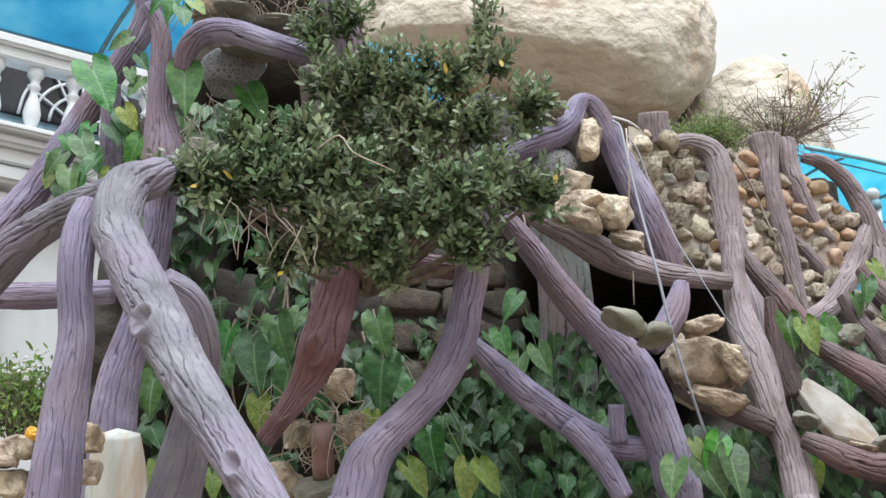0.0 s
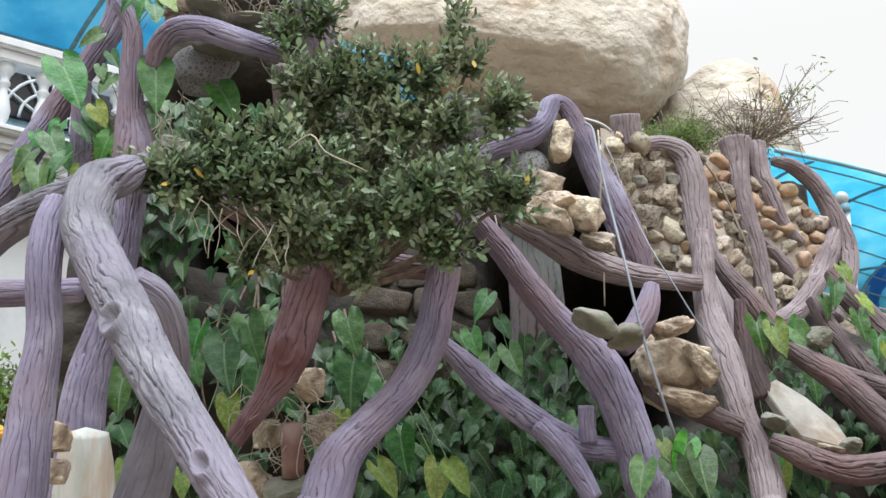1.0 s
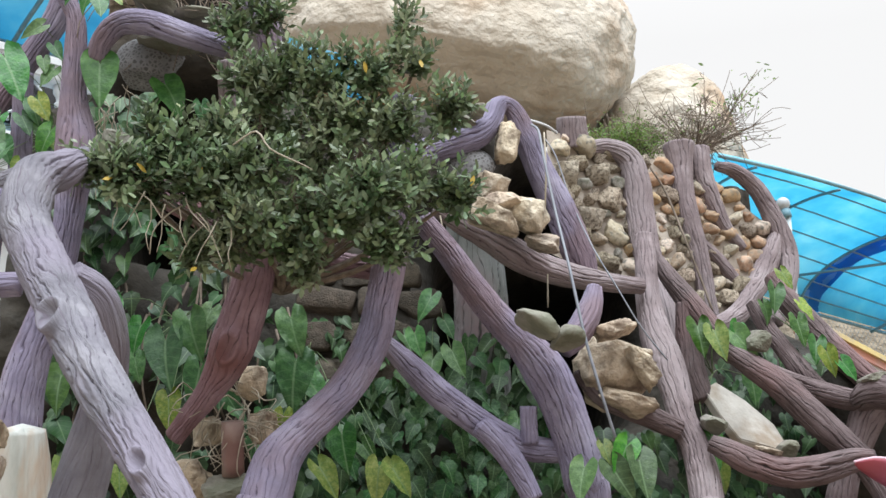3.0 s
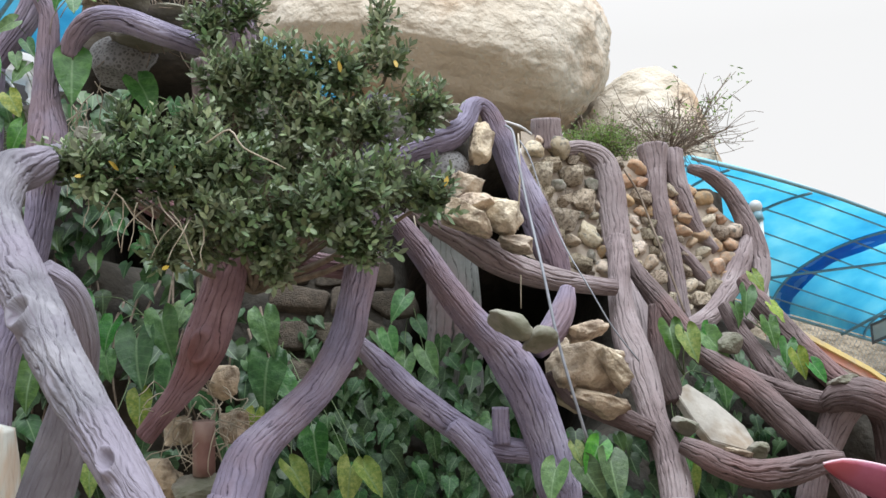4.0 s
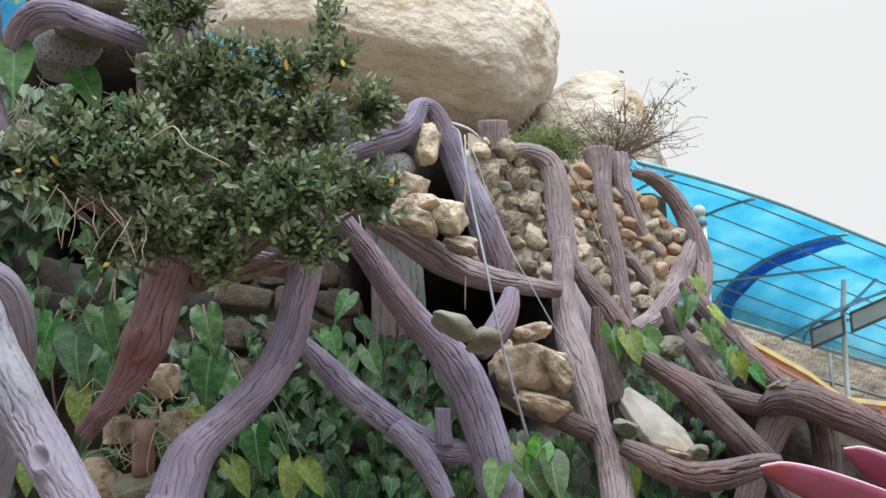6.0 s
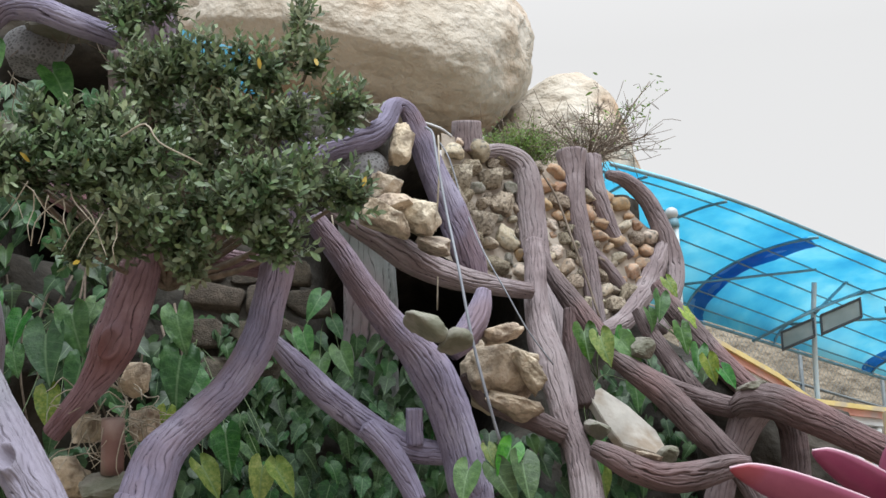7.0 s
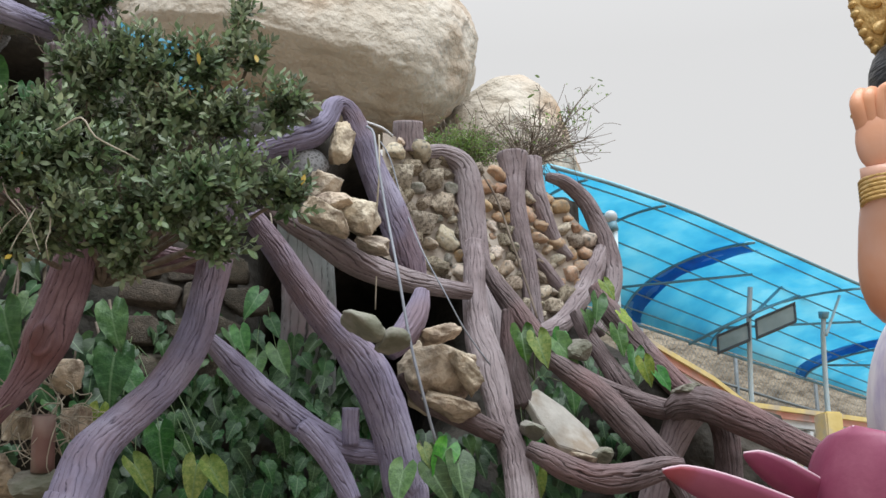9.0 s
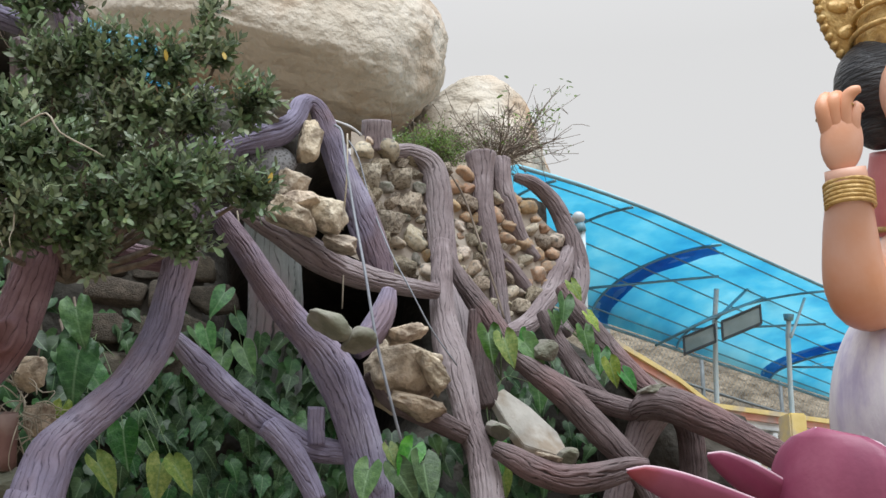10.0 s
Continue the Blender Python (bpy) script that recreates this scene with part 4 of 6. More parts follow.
for k in range(90):
    for d in (-1, 1):
        s0 = (k + 0.5) / 90
        a, b = fa.lerp(fb, s0), fa.lerp(fb, min(1, max(0, s0 + d * 0.11)))
        b = b + Vector((0, 0, -1.1))
        i = len(wv)
        wv += [a + Vector((0, 0, 0.005)), a - Vector((0, 0, 0.005)), b - Vector((0, 0, 0.005)), b + Vector((0, 0, 0.005)), a + Vector((0.005, 0.005, 0)), b + Vector((0.005, 0.005, 0))]
        wf += [(i, i + 1, i + 2, i + 3), (i, i + 3, i + 5, i + 4), (i + 1, i + 4, i + 5, i + 2)]
tagged(part("wire_mesh", mesh(wv, wf, False), FWIRE, fence), kind="stuff")

# blue sheet roof over the balcony
roof = thing("balcony_canopy", "weathered blue sheet roof over the balcony on a steel frame", "canopy", on_house(0, 0, -corner.z))
ENDS2 = (on_house(-4, -3.0, 0.9), on_house(2.6, -3.0, 0.9), on_house(-4, -0.4, 1.7), on_house(2.6, -0.4, 1.7))
part("roof_sheet", vault_sheet(ENDS2, 0, 1, 0, 95, 20, 12), OLDSHEET, roof)
for p in (5, 35, 62, 90):
    part("purlin", tube([(*vault(*ENDS2, s, p, -0.04), 0.022) for s in (0, 0.5, 1.0)], 8, 0.3), STEEL, roof)
for s in (0.15, 0.5, 0.85):
    part("rib", tube([(*vault(*ENDS2, s, p, -0.06), 0.026) for p in range(0, 96, 12)], 8, 0.1), STEEL, roof)
    q = vault(*ENDS2, s, 0, 0)
    part("post", tube([(q.x, q.y, 0, 0.03), (q.x, q.y, q.z, 0.03)], 8, 1.0), STEEL, roof)

# blue tarpaulin tucked under the big boulder
tv = []
for k, q in enumerate(((-0.946, 8.400, 6.022), (-0.669, 8.400, 5.929), (-0.395, 8.400, 5.845), (-0.184, 8.400, 5.771), (0.025, 8.400, 5.697))):
    tv += [(q[0], q[1] - 0.02, q[2] - 0.04), (q[0], q[1] - 0.05 * (k % 2), q[2] + 0.012), (q[0], q[1] + 0.5, q[2] + 0.05), (q[0], q[1] + 0.5, q[2] - 0.06)]
tarp = mesh(tv, [(4 * k + i, 4 * k + 4 + i, 4 * k + 4 + (i + 1) % 4, 4 * k + (i + 1) % 4) for k in range(4) for i in range(4)] + [(3, 2, 1, 0), (16, 17, 18, 19)], False)
single("tarpaulin", tarp, OLDSHEET, "folded blue tarpaulin edge tucked under the big boulder", "tarpaulin")

# ---- painted stair parapet ----
YELLOW = material("yellow_paint", [(0.3, (0.62, 0.47, 0.16)), (0.7, (0.74, 0.60, 0.27))], scale=5, rough=0.5, bump=0.15, stain=(0.5, 0.42, 0.3), stain_scale=4)
PINK = material("salmon_paint", [(0.3, (0.60, 0.26, 0.20)), (0.7, (0.72, 0.38, 0.31))], scale=5, rough=0.5, bump=0.15, stain=(0.5, 0.36, 0.33), stain_scale=4)
parapet = thing("stair_parapet", "yellow, salmon and white painted parapet with white balusters", "parapet", (4.644, 9.842, 2.842))
LINE = [Vector((3.208, 8.647, 3.883)), Vector((4.200, 9.345, 3.679)), Vector((4.600, 9.621, 3.542)), Vector((7.455, 11.172, 3.678))]


def band(top, bottom, depth, back, run=None):
    bm = bmesh.new()
    rows = []
    for p in run or LINE:
        rows.append([bm.verts.new(p + Vector((0, o, h))) for o, h in ((-depth, top), (-depth, bottom), (back, bottom), (back, top))])
    for a, b in zip(rows, rows[1:]):
        for i in range(4):
            bm.faces.new((a[i], b[i], b[(i + 1) % 4], a[(i + 1) % 4]))
    bm.faces.new(rows[0]), bm.faces.new(rows[-1][::-1])
    bmesh.ops.recalc_face_normals(bm, faces=bm.faces)
    return bm


part("coping", band(0.04, 0.0, 0.10, 0.16), YELLOW, parapet, "yellow painted coping")
part("rail_band", band(0.0, -0.055, 0.06, 0.14), PINK, parapet, "salmon painted band")
part("rail_band", band(-0.055, -0.115, 0.03, 0.12), WHITE, parapet)
part("plinth", band(-0.62, -3.6, 0.05, 0.14, [LINE[2] + Vector((0.12, 0, 0)), LINE[3]]), WHITE, parapet)
for a, b, n in ((2, 3, 12),):
    for k in range(n):
        q = LINE[a].lerp(LINE[b], (k + 0.5) / n)
        part("baluster", bal, WHITE, parapet, m=pose(q.x, q.y + 0.05, q.z - 0.70) @ Matrix.Diagonal((0.9, 0.9, 0.95, 1)))
bm = bmesh.new()
q = LINE[2] + Vector((0.55, 0.08, 0))
box(bm, (q.x + 0.24, q.y - 0.02, q.z - 3.6), (q.x + 0.40, q.y + 0.2, q.z + 0.02), 0.015)
part("newel", bm, YELLOW, parapet)

# ---- statue and its lotus ----
def blob(bm, at, radii, slot, rot=(0, 0, 0), n=24):
    r = bmesh.ops.create_uvsphere(bm, u_segments=n, v_segments=n // 2 + 2, radius=1)
    m = pose(*at, *rot) @ Matrix.Diagonal((*radii, 1))
    for v in r["verts"]:
        v.co = m @ v.co
    for f in {f for v in r["verts"] for f in v.link_faces}:
        f.material_index, f.smooth = slot, True


def rod(bm, pts, slot, around=20, step=0.03):
    me = tube(pts, around, step)
    n0 = len(bm.faces)
    bm.from_mesh(me)
    bm.faces.ensure_lookup_table()
    for f in bm.faces[n0:]:
        f.material_index, f.smooth = slot, True


SKIN = material("peach_painted_plaster", [(0.3, (0.66, 0.34, 0.24)), (0.5, (0.70, 0.43, 0.34)), (0.75, (0.74, 0.52, 0.46))], scale=1.6, rough=0.38, bump=0.1, stain=(0.66, 0.30, 0.16), stain_scale=1.1, stain_size=(0.44, 0.62))
GOLD = material("gold_painted_plaster", [(0.3, (0.34, 0.19, 0.06)), (0.5, (0.52, 0.33, 0.11)), (0.75, (0.62, 0.45, 0.20))], scale=14, rough=0.4, bump=0.7, bump_scale=30, bump_dist=0.02, metal=0.2)
HAIR = material("black_painted_plaster", [(0.3, (0.012, 0.013, 0.017)), (0.7, (0.03, 0.032, 0.038))], scale=10, rough=0.35, bump=0.8, bump_scale=14, bump_dist=0.03, stretch=(1, 1, 6))
BLOUSE = material("rose_painted_plaster", [(0.3, (0.58, 0.16, 0.18)), (0.7, (0.68, 0.26, 0.27))], scale=5, rough=0.45, bump=0.2)
ROBE = material("white_lavender_robe", [(0.35, (0.50, 0.45, 0.62)), (0.5, (0.70, 0.66, 0.74)), (0.65, (0.78, 0.76, 0.79))], scale=2.5, rough=0.5, bump=0.4, bump_scale=6, bump_dist=0.03, stretch=(2.2, 2.2, 0.7))
sb = bmesh.new()
rod(sb, [(3.612, 4.977, 3.603, 0.149), (3.467, 4.989, 3.341, 0.147), (3.252, 4.941, 3.148, 0.145), (3.120, 4.853, 3.182, 0.143), (3.051, 4.753, 3.373, 0.121), (3.003, 4.656, 3.536, 0.098), (2.980, 4.626, 3.643, 0.090)], 0)
blob(sb, (2.957, 4.593, 3.758), (0.100, 0.065, 0.145), 0, (12, 4, 0))
for pts in ([(2.901, 4.597, 3.786, 0.035), (2.861, 4.560, 3.862, 0.035), (2.858, 4.557, 3.906, 0.034), (2.890, 4.577, 3.952, 0.032), (2.941, 4.623, 3.972, 0.028)], [(2.924, 4.576, 3.801, 0.035), (2.898, 4.543, 3.885, 0.035), (2.905, 4.538, 3.930, 0.034), (2.952, 4.579, 3.970, 0.030), (2.991, 4.623, 3.971, 0.028)],
            [(2.963, 4.565, 3.806, 0.035), (2.946, 4.532, 3.885, 0.034), (2.957, 4.512, 3.940, 0.031), (2.979, 4.488, 3.962, 0.025), (3.002, 4.480, 3.969, 0.016)], [(2.999, 4.574, 3.786, 0.035), (2.993, 4.541, 3.859, 0.034), (3.009, 4.532, 3.906, 0.028), (3.036, 4.541, 3.893, 0.020)]):
    rod(sb, pts, 0, 12, 0.012)
for k in range(6):
    y = 316 + 8 * k
    c = Vector((3.005, 4.652, 3.548)) + Vector((0, 0, (328 - y) * 0.00245))
    r = 0.103
    rod(sb, [(c.x + r * math.cos(a), c.y + r * math.sin(a), c.z, 0.011) for a in np.linspace(0, 2 * math.pi, 17)], 1, 8, 0.03)
for at, w in (((2.869, 4.573, 3.849), 13), ((2.957, 4.529, 3.904), 12)):
    rod(sb, [(at[0] + w * 0.0026 * math.cos(a), at[1] + w * 0.0026 * math.sin(a), at[2], 0.005) for a in np.linspace(0, 2 * math.pi, 9)], 1, 6, 0.02)
blob(sb, (3.360, 4.791, 4.179), (0.253, 0.242, 0.231), 2)
blob(sb, (3.329, 4.855, 4.008), (0.121, 0.134, 0.140), 2)
blob(sb, (3.358, 4.571, 4.030), (0.173, 0.157, 0.220), 0)
rod(sb, [(3.416, 4.725, 4.341, 0.215), (3.404, 4.698, 4.430, 0.202), (3.402, 4.665, 4.533, 0.181), (3.373, 4.612, 4.712, 0.148), (3.364, 4.555, 4.891, 0.081)], 1)
for v_, w_ in ((72, 166), (30, 150), (-15, 130)):
    c = Vector((3.387, 4.694, 4.456)) + Vector((0, 0, (40 - v_) * 0.0026))
    rr = w_ * 0.00134
    rod(sb, [(c.x + rr * math.cos(a), c.y + rr * math.sin(a), c.z, 0.014) for a in np.linspace(0, 2 * math.pi, 25)], 1, 8, 0.05)
halo = Vector((3.522, 4.874, 4.629))
R0 = 0.442
rod(sb, [(halo.x, halo.y - 0.02, halo.z, R0), (halo.x, halo.y + 0.03, halo.z, R0)], 1, 64, 0.05)
for k in range(56):
    a = 2 * math.pi * k / 56
    blob(sb, (halo.x + R0 * math.cos(a), halo.y, halo.z + R0 * math.sin(a)), (0.02, 0.03, 0.02), 1, n=8)
for k in range(16):
    a = 2 * math.pi * k / 16 + 0.1
    blob(sb, (halo.x + 0.8 * R0 * math.cos(a), halo.y - 0.025, halo.z + 0.8 * R0 * math.sin(a)), (0.06, 0.02, 0.035), 1, (0, -math.degrees(a), 0), n=12)
rod(sb, [(3.617, 4.882, 3.887, 0.285), (3.629, 4.930, 3.732, 0.298), (3.643, 4.986, 3.551, 0.271), (3.647, 5.003, 3.500, 0.257)], 3, 32)
rod(sb, [(3.637, 4.980, 3.543, 0.271), (3.639, 4.988, 3.517, 0.271)], 1, 32)
rod(sb, [(3.645, 4.995, 3.525, 0.244), (3.671, 5.048, 3.345, 0.257), (3.674, 5.116, 3.138, 0.339), (3.646, 5.140, 2.921, 0.417), (3.618, 5.163, 2.707, 0.440), (3.633, 5.227, 2.504, 0.426)], 4, 40)
for k in range(9):
    a = math.radians(150 + 22 * k)
    c = Vector((3.650, 5.156, 2.870))
    rod(sb, [(c.x + 0.30 * math.cos(a), c.y + 0.30 * math.sin(a), c.z + 0.2, 0.03), (c.x + 0.41 * math.cos(a + 0.15), c.y + 0.41 * math.sin(a + 0.15), c.z - 0.1, 0.035), (c.x + 0.42 * math.cos(a + 0.35), c.y + 0.42 * math.sin(a + 0.35), c.z - 0.36, 0.035)], 4, 10, 0.05)
statue = single("statue", sb, SKIN, "painted plaster figure with raised arm standing on a pink lotus", "statue")
for m_ in (GOLD, HAIR, BLOUSE, ROBE):
    statue.data.materials.append(m_)

PETAL = material("pink_lotus_paint", [(0.3, (0.20, 0.04, 0.09)), (0.5, (0.27, 0.06, 0.12)), (0.75, (0.36, 0.11, 0.18))], scale=2.2, rough=0.45, bump=0.15, stain=(0.33, 0.05, 0.05), stain_scale=1.6, stain_size=(0.56, 0.75))
PETALEDGE = material("pale_petal_edge", [(0.3, (0.62, 0.42, 0.50)), (0.7, (0.70, 0.52, 0.58))], scale=5, rough=0.5, bump=0.1)
lc = Vector((3.633, 5.227, 2.504))
lotus = thing("lotus_pedestal", "large pink painted lotus pedestal with curling petals", "pedestal", (lc.x, lc.y, 0))
part("drum", lathe([(0.62, 0), (0.62, lc.z - 0.75), (0.45, lc.z - 0.7), (0.5, lc.z - 0.45), (0.42, lc.z - 0.06), (0.36, lc.z + 0.0)], 32), PETAL, lotus, m=pose(lc.x, lc.y, 0))


def petal(base, tip, width, bulge, blunt=2.2):
    """A cupped, pointed petal from base to tip; returns its body and rim meshes."""
    base, tip = Vector(base), Vector(tip)
    ax = tip - base
    facing = Vector((base.x - lc.x, base.y - lc.y, 0.0)).normalized() - Vector((0, 0, 0.2))
    side = ax.cross(facing).normalized()
    facing = side.cross(ax).normalized()
    rows, n, w = [], 18, 12
    for i in range(n + 1):
        t = i / n
        half = width * 0.5 * max(0.01, (1 - max(0, (t - 0.45) / 0.55) ** blunt) ** 0.62 * (0.55 + 0.45 * math.sin(min(1, t / 0.45) * math.pi / 2)))
        c0 = base + ax * t + facing * bulge * math.sin(t * math.pi * 0.9)
        rows.append([c0 + side * (half * c) - facing * (0.5 * half * c * c) for c in [2 * j / w - 1 for j in range(w + 1)]])
    verts = [v for r_ in rows for v in r_]
    faces = [(i * (w + 1) + j, (i + 1) * (w + 1) + j, (i + 1) * (w + 1) + j + 1, i * (w + 1) + j + 1) for i in range(n) for j in range(w)]
    edge = [(*r_[0], 0.006) for r_ in rows[4:]] + [(*r_[-1], 0.006) for r_ in rows[::-1][:-4]]
    return mesh(verts, faces), tube(edge, 6, 0.06)


PETALS = [((2.811, 4.976, 2.051), (1.991, 4.861, 2.328), 0.247, 0.05), ((2.955, 5.076, 2.135), (2.443, 5.043, 2.436), 0.232, 0.05), ((2.868, 4.893, 1.771), (2.825, 4.769, 2.503), 0.681, 0.08), ((3.223, 4.742, 1.814), (3.230, 4.590, 2.431), 0.564, 0.08)]
for k in range(9):
    a = radians(-50 + 24 * k)
    d = Vector((math.cos(a), math.sin(a), 0))
    PETALS.append((lc + d * 0.4 - Vector((0, 0, 0.35)), lc + d * (0.8 if k % 2 else 0.65) + Vector((0, 0, 0.02)), 0.5, 0.06))
for base, tip, wd, bl in PETALS:
    body, rim = petal(base, tip, wd, bl, 4.5 if wd > 0.6 else 2.2)
    pt_ = part("petal", body, PETAL, lotus)
    sol = pt_.modifiers.new("thick", "SOLIDIFY")
    sol.thickness = 0.012
    part("rim", rim, PETALEDGE, pt_, "pale worn petal edge")

# ---- pipe, cables and hanging wires ----
PIPE = material("brown_clay_pipe", [(0.3, (0.17, 0.085, 0.075)), (0.7, (0.27, 0.15, 0.13))], scale=5, rough=0.5, bump=0.2, stain=(0.30, 0.22, 0.19), stain_scale=4)
bmp = tube([(-0.553, 5.846, 2.365, 0.052), (-0.558, 5.810, 2.478, 0.052), (-0.561, 5.770, 2.602, 0.052)], 24)
single("clay_pipe", bmp, PIPE, "upright brown clay pipe stub on a stone base", "pipe")
HOSE = material("grey_hose", [(0.3, (0.15, 0.16, 0.19)), (0.7, (0.25, 0.265, 0.30))], scale=9, rough=0.5, bump=0.1)
for pts, lab, mt in (([(0.938, 6.354, 4.380, 0.0075), (0.957, 6.226, 4.290, 0.0075), (0.966, 6.128, 4.103, 0.0075), (1.000, 6.022, 3.779, 0.0075), (1.036, 5.832, 3.389, 0.0075), (1.082, 5.739, 3.026, 0.0075), (1.147, 5.722, 2.752, 0.0075), (1.226, 5.792, 2.532, 0.0075)], "slack grey-blue hose hanging over the limbs", HOSE),
                     ([(1.010, 6.367, 4.341, 0.005), (0.996, 6.249, 4.054, 0.005), (0.993, 6.341, 3.766, 0.005)], "thin pale wire hanging from the arch", PALETWIG),
                     ([(1.090, 6.840, 4.502, 0.004), (1.141, 6.778, 4.368, 0.004), (1.206, 6.671, 4.048, 0.004), (1.278, 6.464, 3.711, 0.004), (1.374, 6.338, 3.450, 0.004), (1.486, 6.305, 3.226, 0.004), (1.632, 6.358, 3.059, 0.004)], "thin grey wire looped across the roots", HOSE),
                     ([(1.818, 7.259, 4.508, 0.007), (1.924, 7.307, 4.357, 0.007), (2.012, 7.214, 3.992, 0.007), (2.087, 7.192, 3.735, 0.007), (2.126, 7.147, 3.547, 0.007)], "dark cable hanging down the cobble wall", WOODGREY),
                     ([(0.410, 6.040, 3.724, 0.004), (0.439, 6.084, 3.587, 0.004), (0.434, 6.119, 3.477, 0.004)], "short pale wire hanging under the shrub", PALETWIG),
                     ([(1.002, 6.320, 3.507, 0.004), (1.008, 6.374, 3.337, 0.004)], "short thin wire hanging in the hollow", PALETWIG),
                     ([(0.946, 6.621, 4.532, 0.007), (1.090, 6.815, 4.581, 0.008), (1.188, 7.013, 4.619, 0.009)], "white pipe end lying on the terrace edge", WHITE)):
    single("cable", tube(pts, 8, 0.05), mt, lab, "cable", "hanging cables")

# dark cells in the colour stand in for the shade inside the pits
def pitted(n, l, tc, col):
    vo = n.new("ShaderNodeTexVoronoi")
    vo.feature = "DISTANCE_TO_EDGE"
    vo.inputs["Scale"].default_value = 48
    l.new(tc.outputs["Object"], vo.inputs["Vector"])
    mr = n.new("ShaderNodeMapRange")
    mr.inputs["From Min"].default_value, mr.inputs["From Max"].default_value = 0.1, 0.25
    l.new(vo.outputs["Distance"], mr.inputs[0])
    mx = n.new("ShaderNodeMix")
    mx.data_type = "RGBA"
    l.new(mr.outputs[0], mx.inputs["Factor"])
    l.new(col, mx.inputs["A"])
    mx.inputs["B"].default_value = (0.10, 0.10, 0.10, 1)
    return mx.outputs["Result"]


HONEY = material("pitted_grey_cement", [(0.3, (0.15, 0.15, 0.16)), (0.7, (0.30, 0.30, 0.31))], scale=9, rough=0.8, bump=0.5, bump_scale=60, extra=pitted)
for at, size, lab in (((-1.084, 5.869, 4.421), (0.361, 0.3, 0.304), "grey honeycombed cement lump under the arched limb"), ((0.599, 6.580, 4.167), (0.316, 0.3, 0.316), "pale grey pitted cement lump below the arched limb")):
    single("pitted_lump", stone(size, 17, 3, 0.05, 4), HONEY, lab, "cement lump", "pitted cement lumps", m=Matrix.Translation(at))
CREAM = material("peeling_cream_plaster", [(0.3, (0.42, 0.45, 0.42)), (0.5, (0.58, 0.60, 0.57)), (0.75, (0.66, 0.66, 0.63))], scale=3, rough=0.8, bump=0.4, bump_scale=20, stretch=(3, 3, 0.6), stain=(0.50, 0.38, 0.28), stain_scale=2.5)
single("plaster_base", bark([(-1.431, 5.487, 2.503, 0.099), (-1.431, 5.532, 2.361, 0.124), (-1.438, 5.608, 2.125, 0.149)], 91, grooves=0.2), CREAM, "peeling cream plaster base of the tall tree", "plinth")

# ---- plants ----
def leaf_grid(kind, seed=0):
    """One leaf, 1 long, tip along +y, facing +z: vertices, faces, own coordinates."""
    rng = np.random.default_rng(seed)
    cols = (-1, -0.72, -0.38, 0, 0.38, 0.72, 1) if kind == "heart" else (-1, -0.6, 0, 0.6, 1)
    verts, uv = [], []
    if kind == "heart":
        rows = [(0.0, 0.22, -0.36), (0.05, 0.32, -0.31), (0.14, 0.37, -0.19), (0.27, 0.36, -0.08), (0.42, 0.315, -0.02), (0.58, 0.245, 0), (0.74, 0.16, 0), (0.89, 0.07, 0), (1.0, 0.008, 0)]
    elif kind == "ivy":
        rows = [(0.0, 0.20, -0.16), (0.1, 0.38, -0.08), (0.3, 0.40, 0.04), (0.48, 0.25, 0), (0.72, 0.16, 0), (1.0, 0.012, 0)]
    else:
        rows = [(0.0, 0.03, 0), (0.28, 0.15, 0), (0.58, 0.19, 0), (0.84, 0.10, 0), (1.0, 0.008, 0)]
    fold, droop, wave = rng.uniform(0.05, 0.5), rng.uniform(0.05, 0.4), rng.uniform(0.02, 0.055)
    skew = rng.uniform(-0.12, 0.12)
    for i, (y, half, lobe) in enumerate(rows):
        for c in cols:
            yy = y + lobe * math.sin(abs(c) * 2.1)
            z = fold * half * abs(c) ** 1.3 - droop * max(0, y) ** 2 + wave * math.sin(i * 1.9 + c * 2.5 + seed) * abs(c)
            verts.append((half * c + skew * y * y, yy, z))
            uv.append((half * c, y))
    w = len(cols)
    faces = [(i * w + j, i * w + j + 1, (i + 1) * w + j + 1, (i + 1) * w + j) for i in range(len(rows) - 1) for j in range(w - 1)]
    return np.array(verts), faces, np.array(uv)


def leaf_pose(at, tip, face, size):
    y = Vector(tip).normalized()
    z = Vector(face)
    z = (z - y * z.dot(y)).normalized()
    x = y.cross(z)
    return Matrix(((x.x * size, y.x * size, z.x * size, at[0]), (x.y * size, y.y * size, z.y * size, at[1]), (x.z * size, y.z * size, z.z * size, at[2]), (0, 0, 0, 1)))


HEARTS = [mesh(*leaf_grid("heart", k)[:2], True, leaf_grid("heart", k)[2]) for k in range(7)]
VARIEG = [h.copy() for h in HEARTS]
for h in HEARTS:
    h.materials.append(ARUM)
for h in VARIEG:
    h.materials.append(YELLOWLEAF)
prng = random.Random(5)
STALK = material("leaf_stalk", [(0.3, (0.06, 0.10, 0.035)), (0.7, (0.11, 0.16, 0.06))], scale=9, rough=0.5, bump=0)


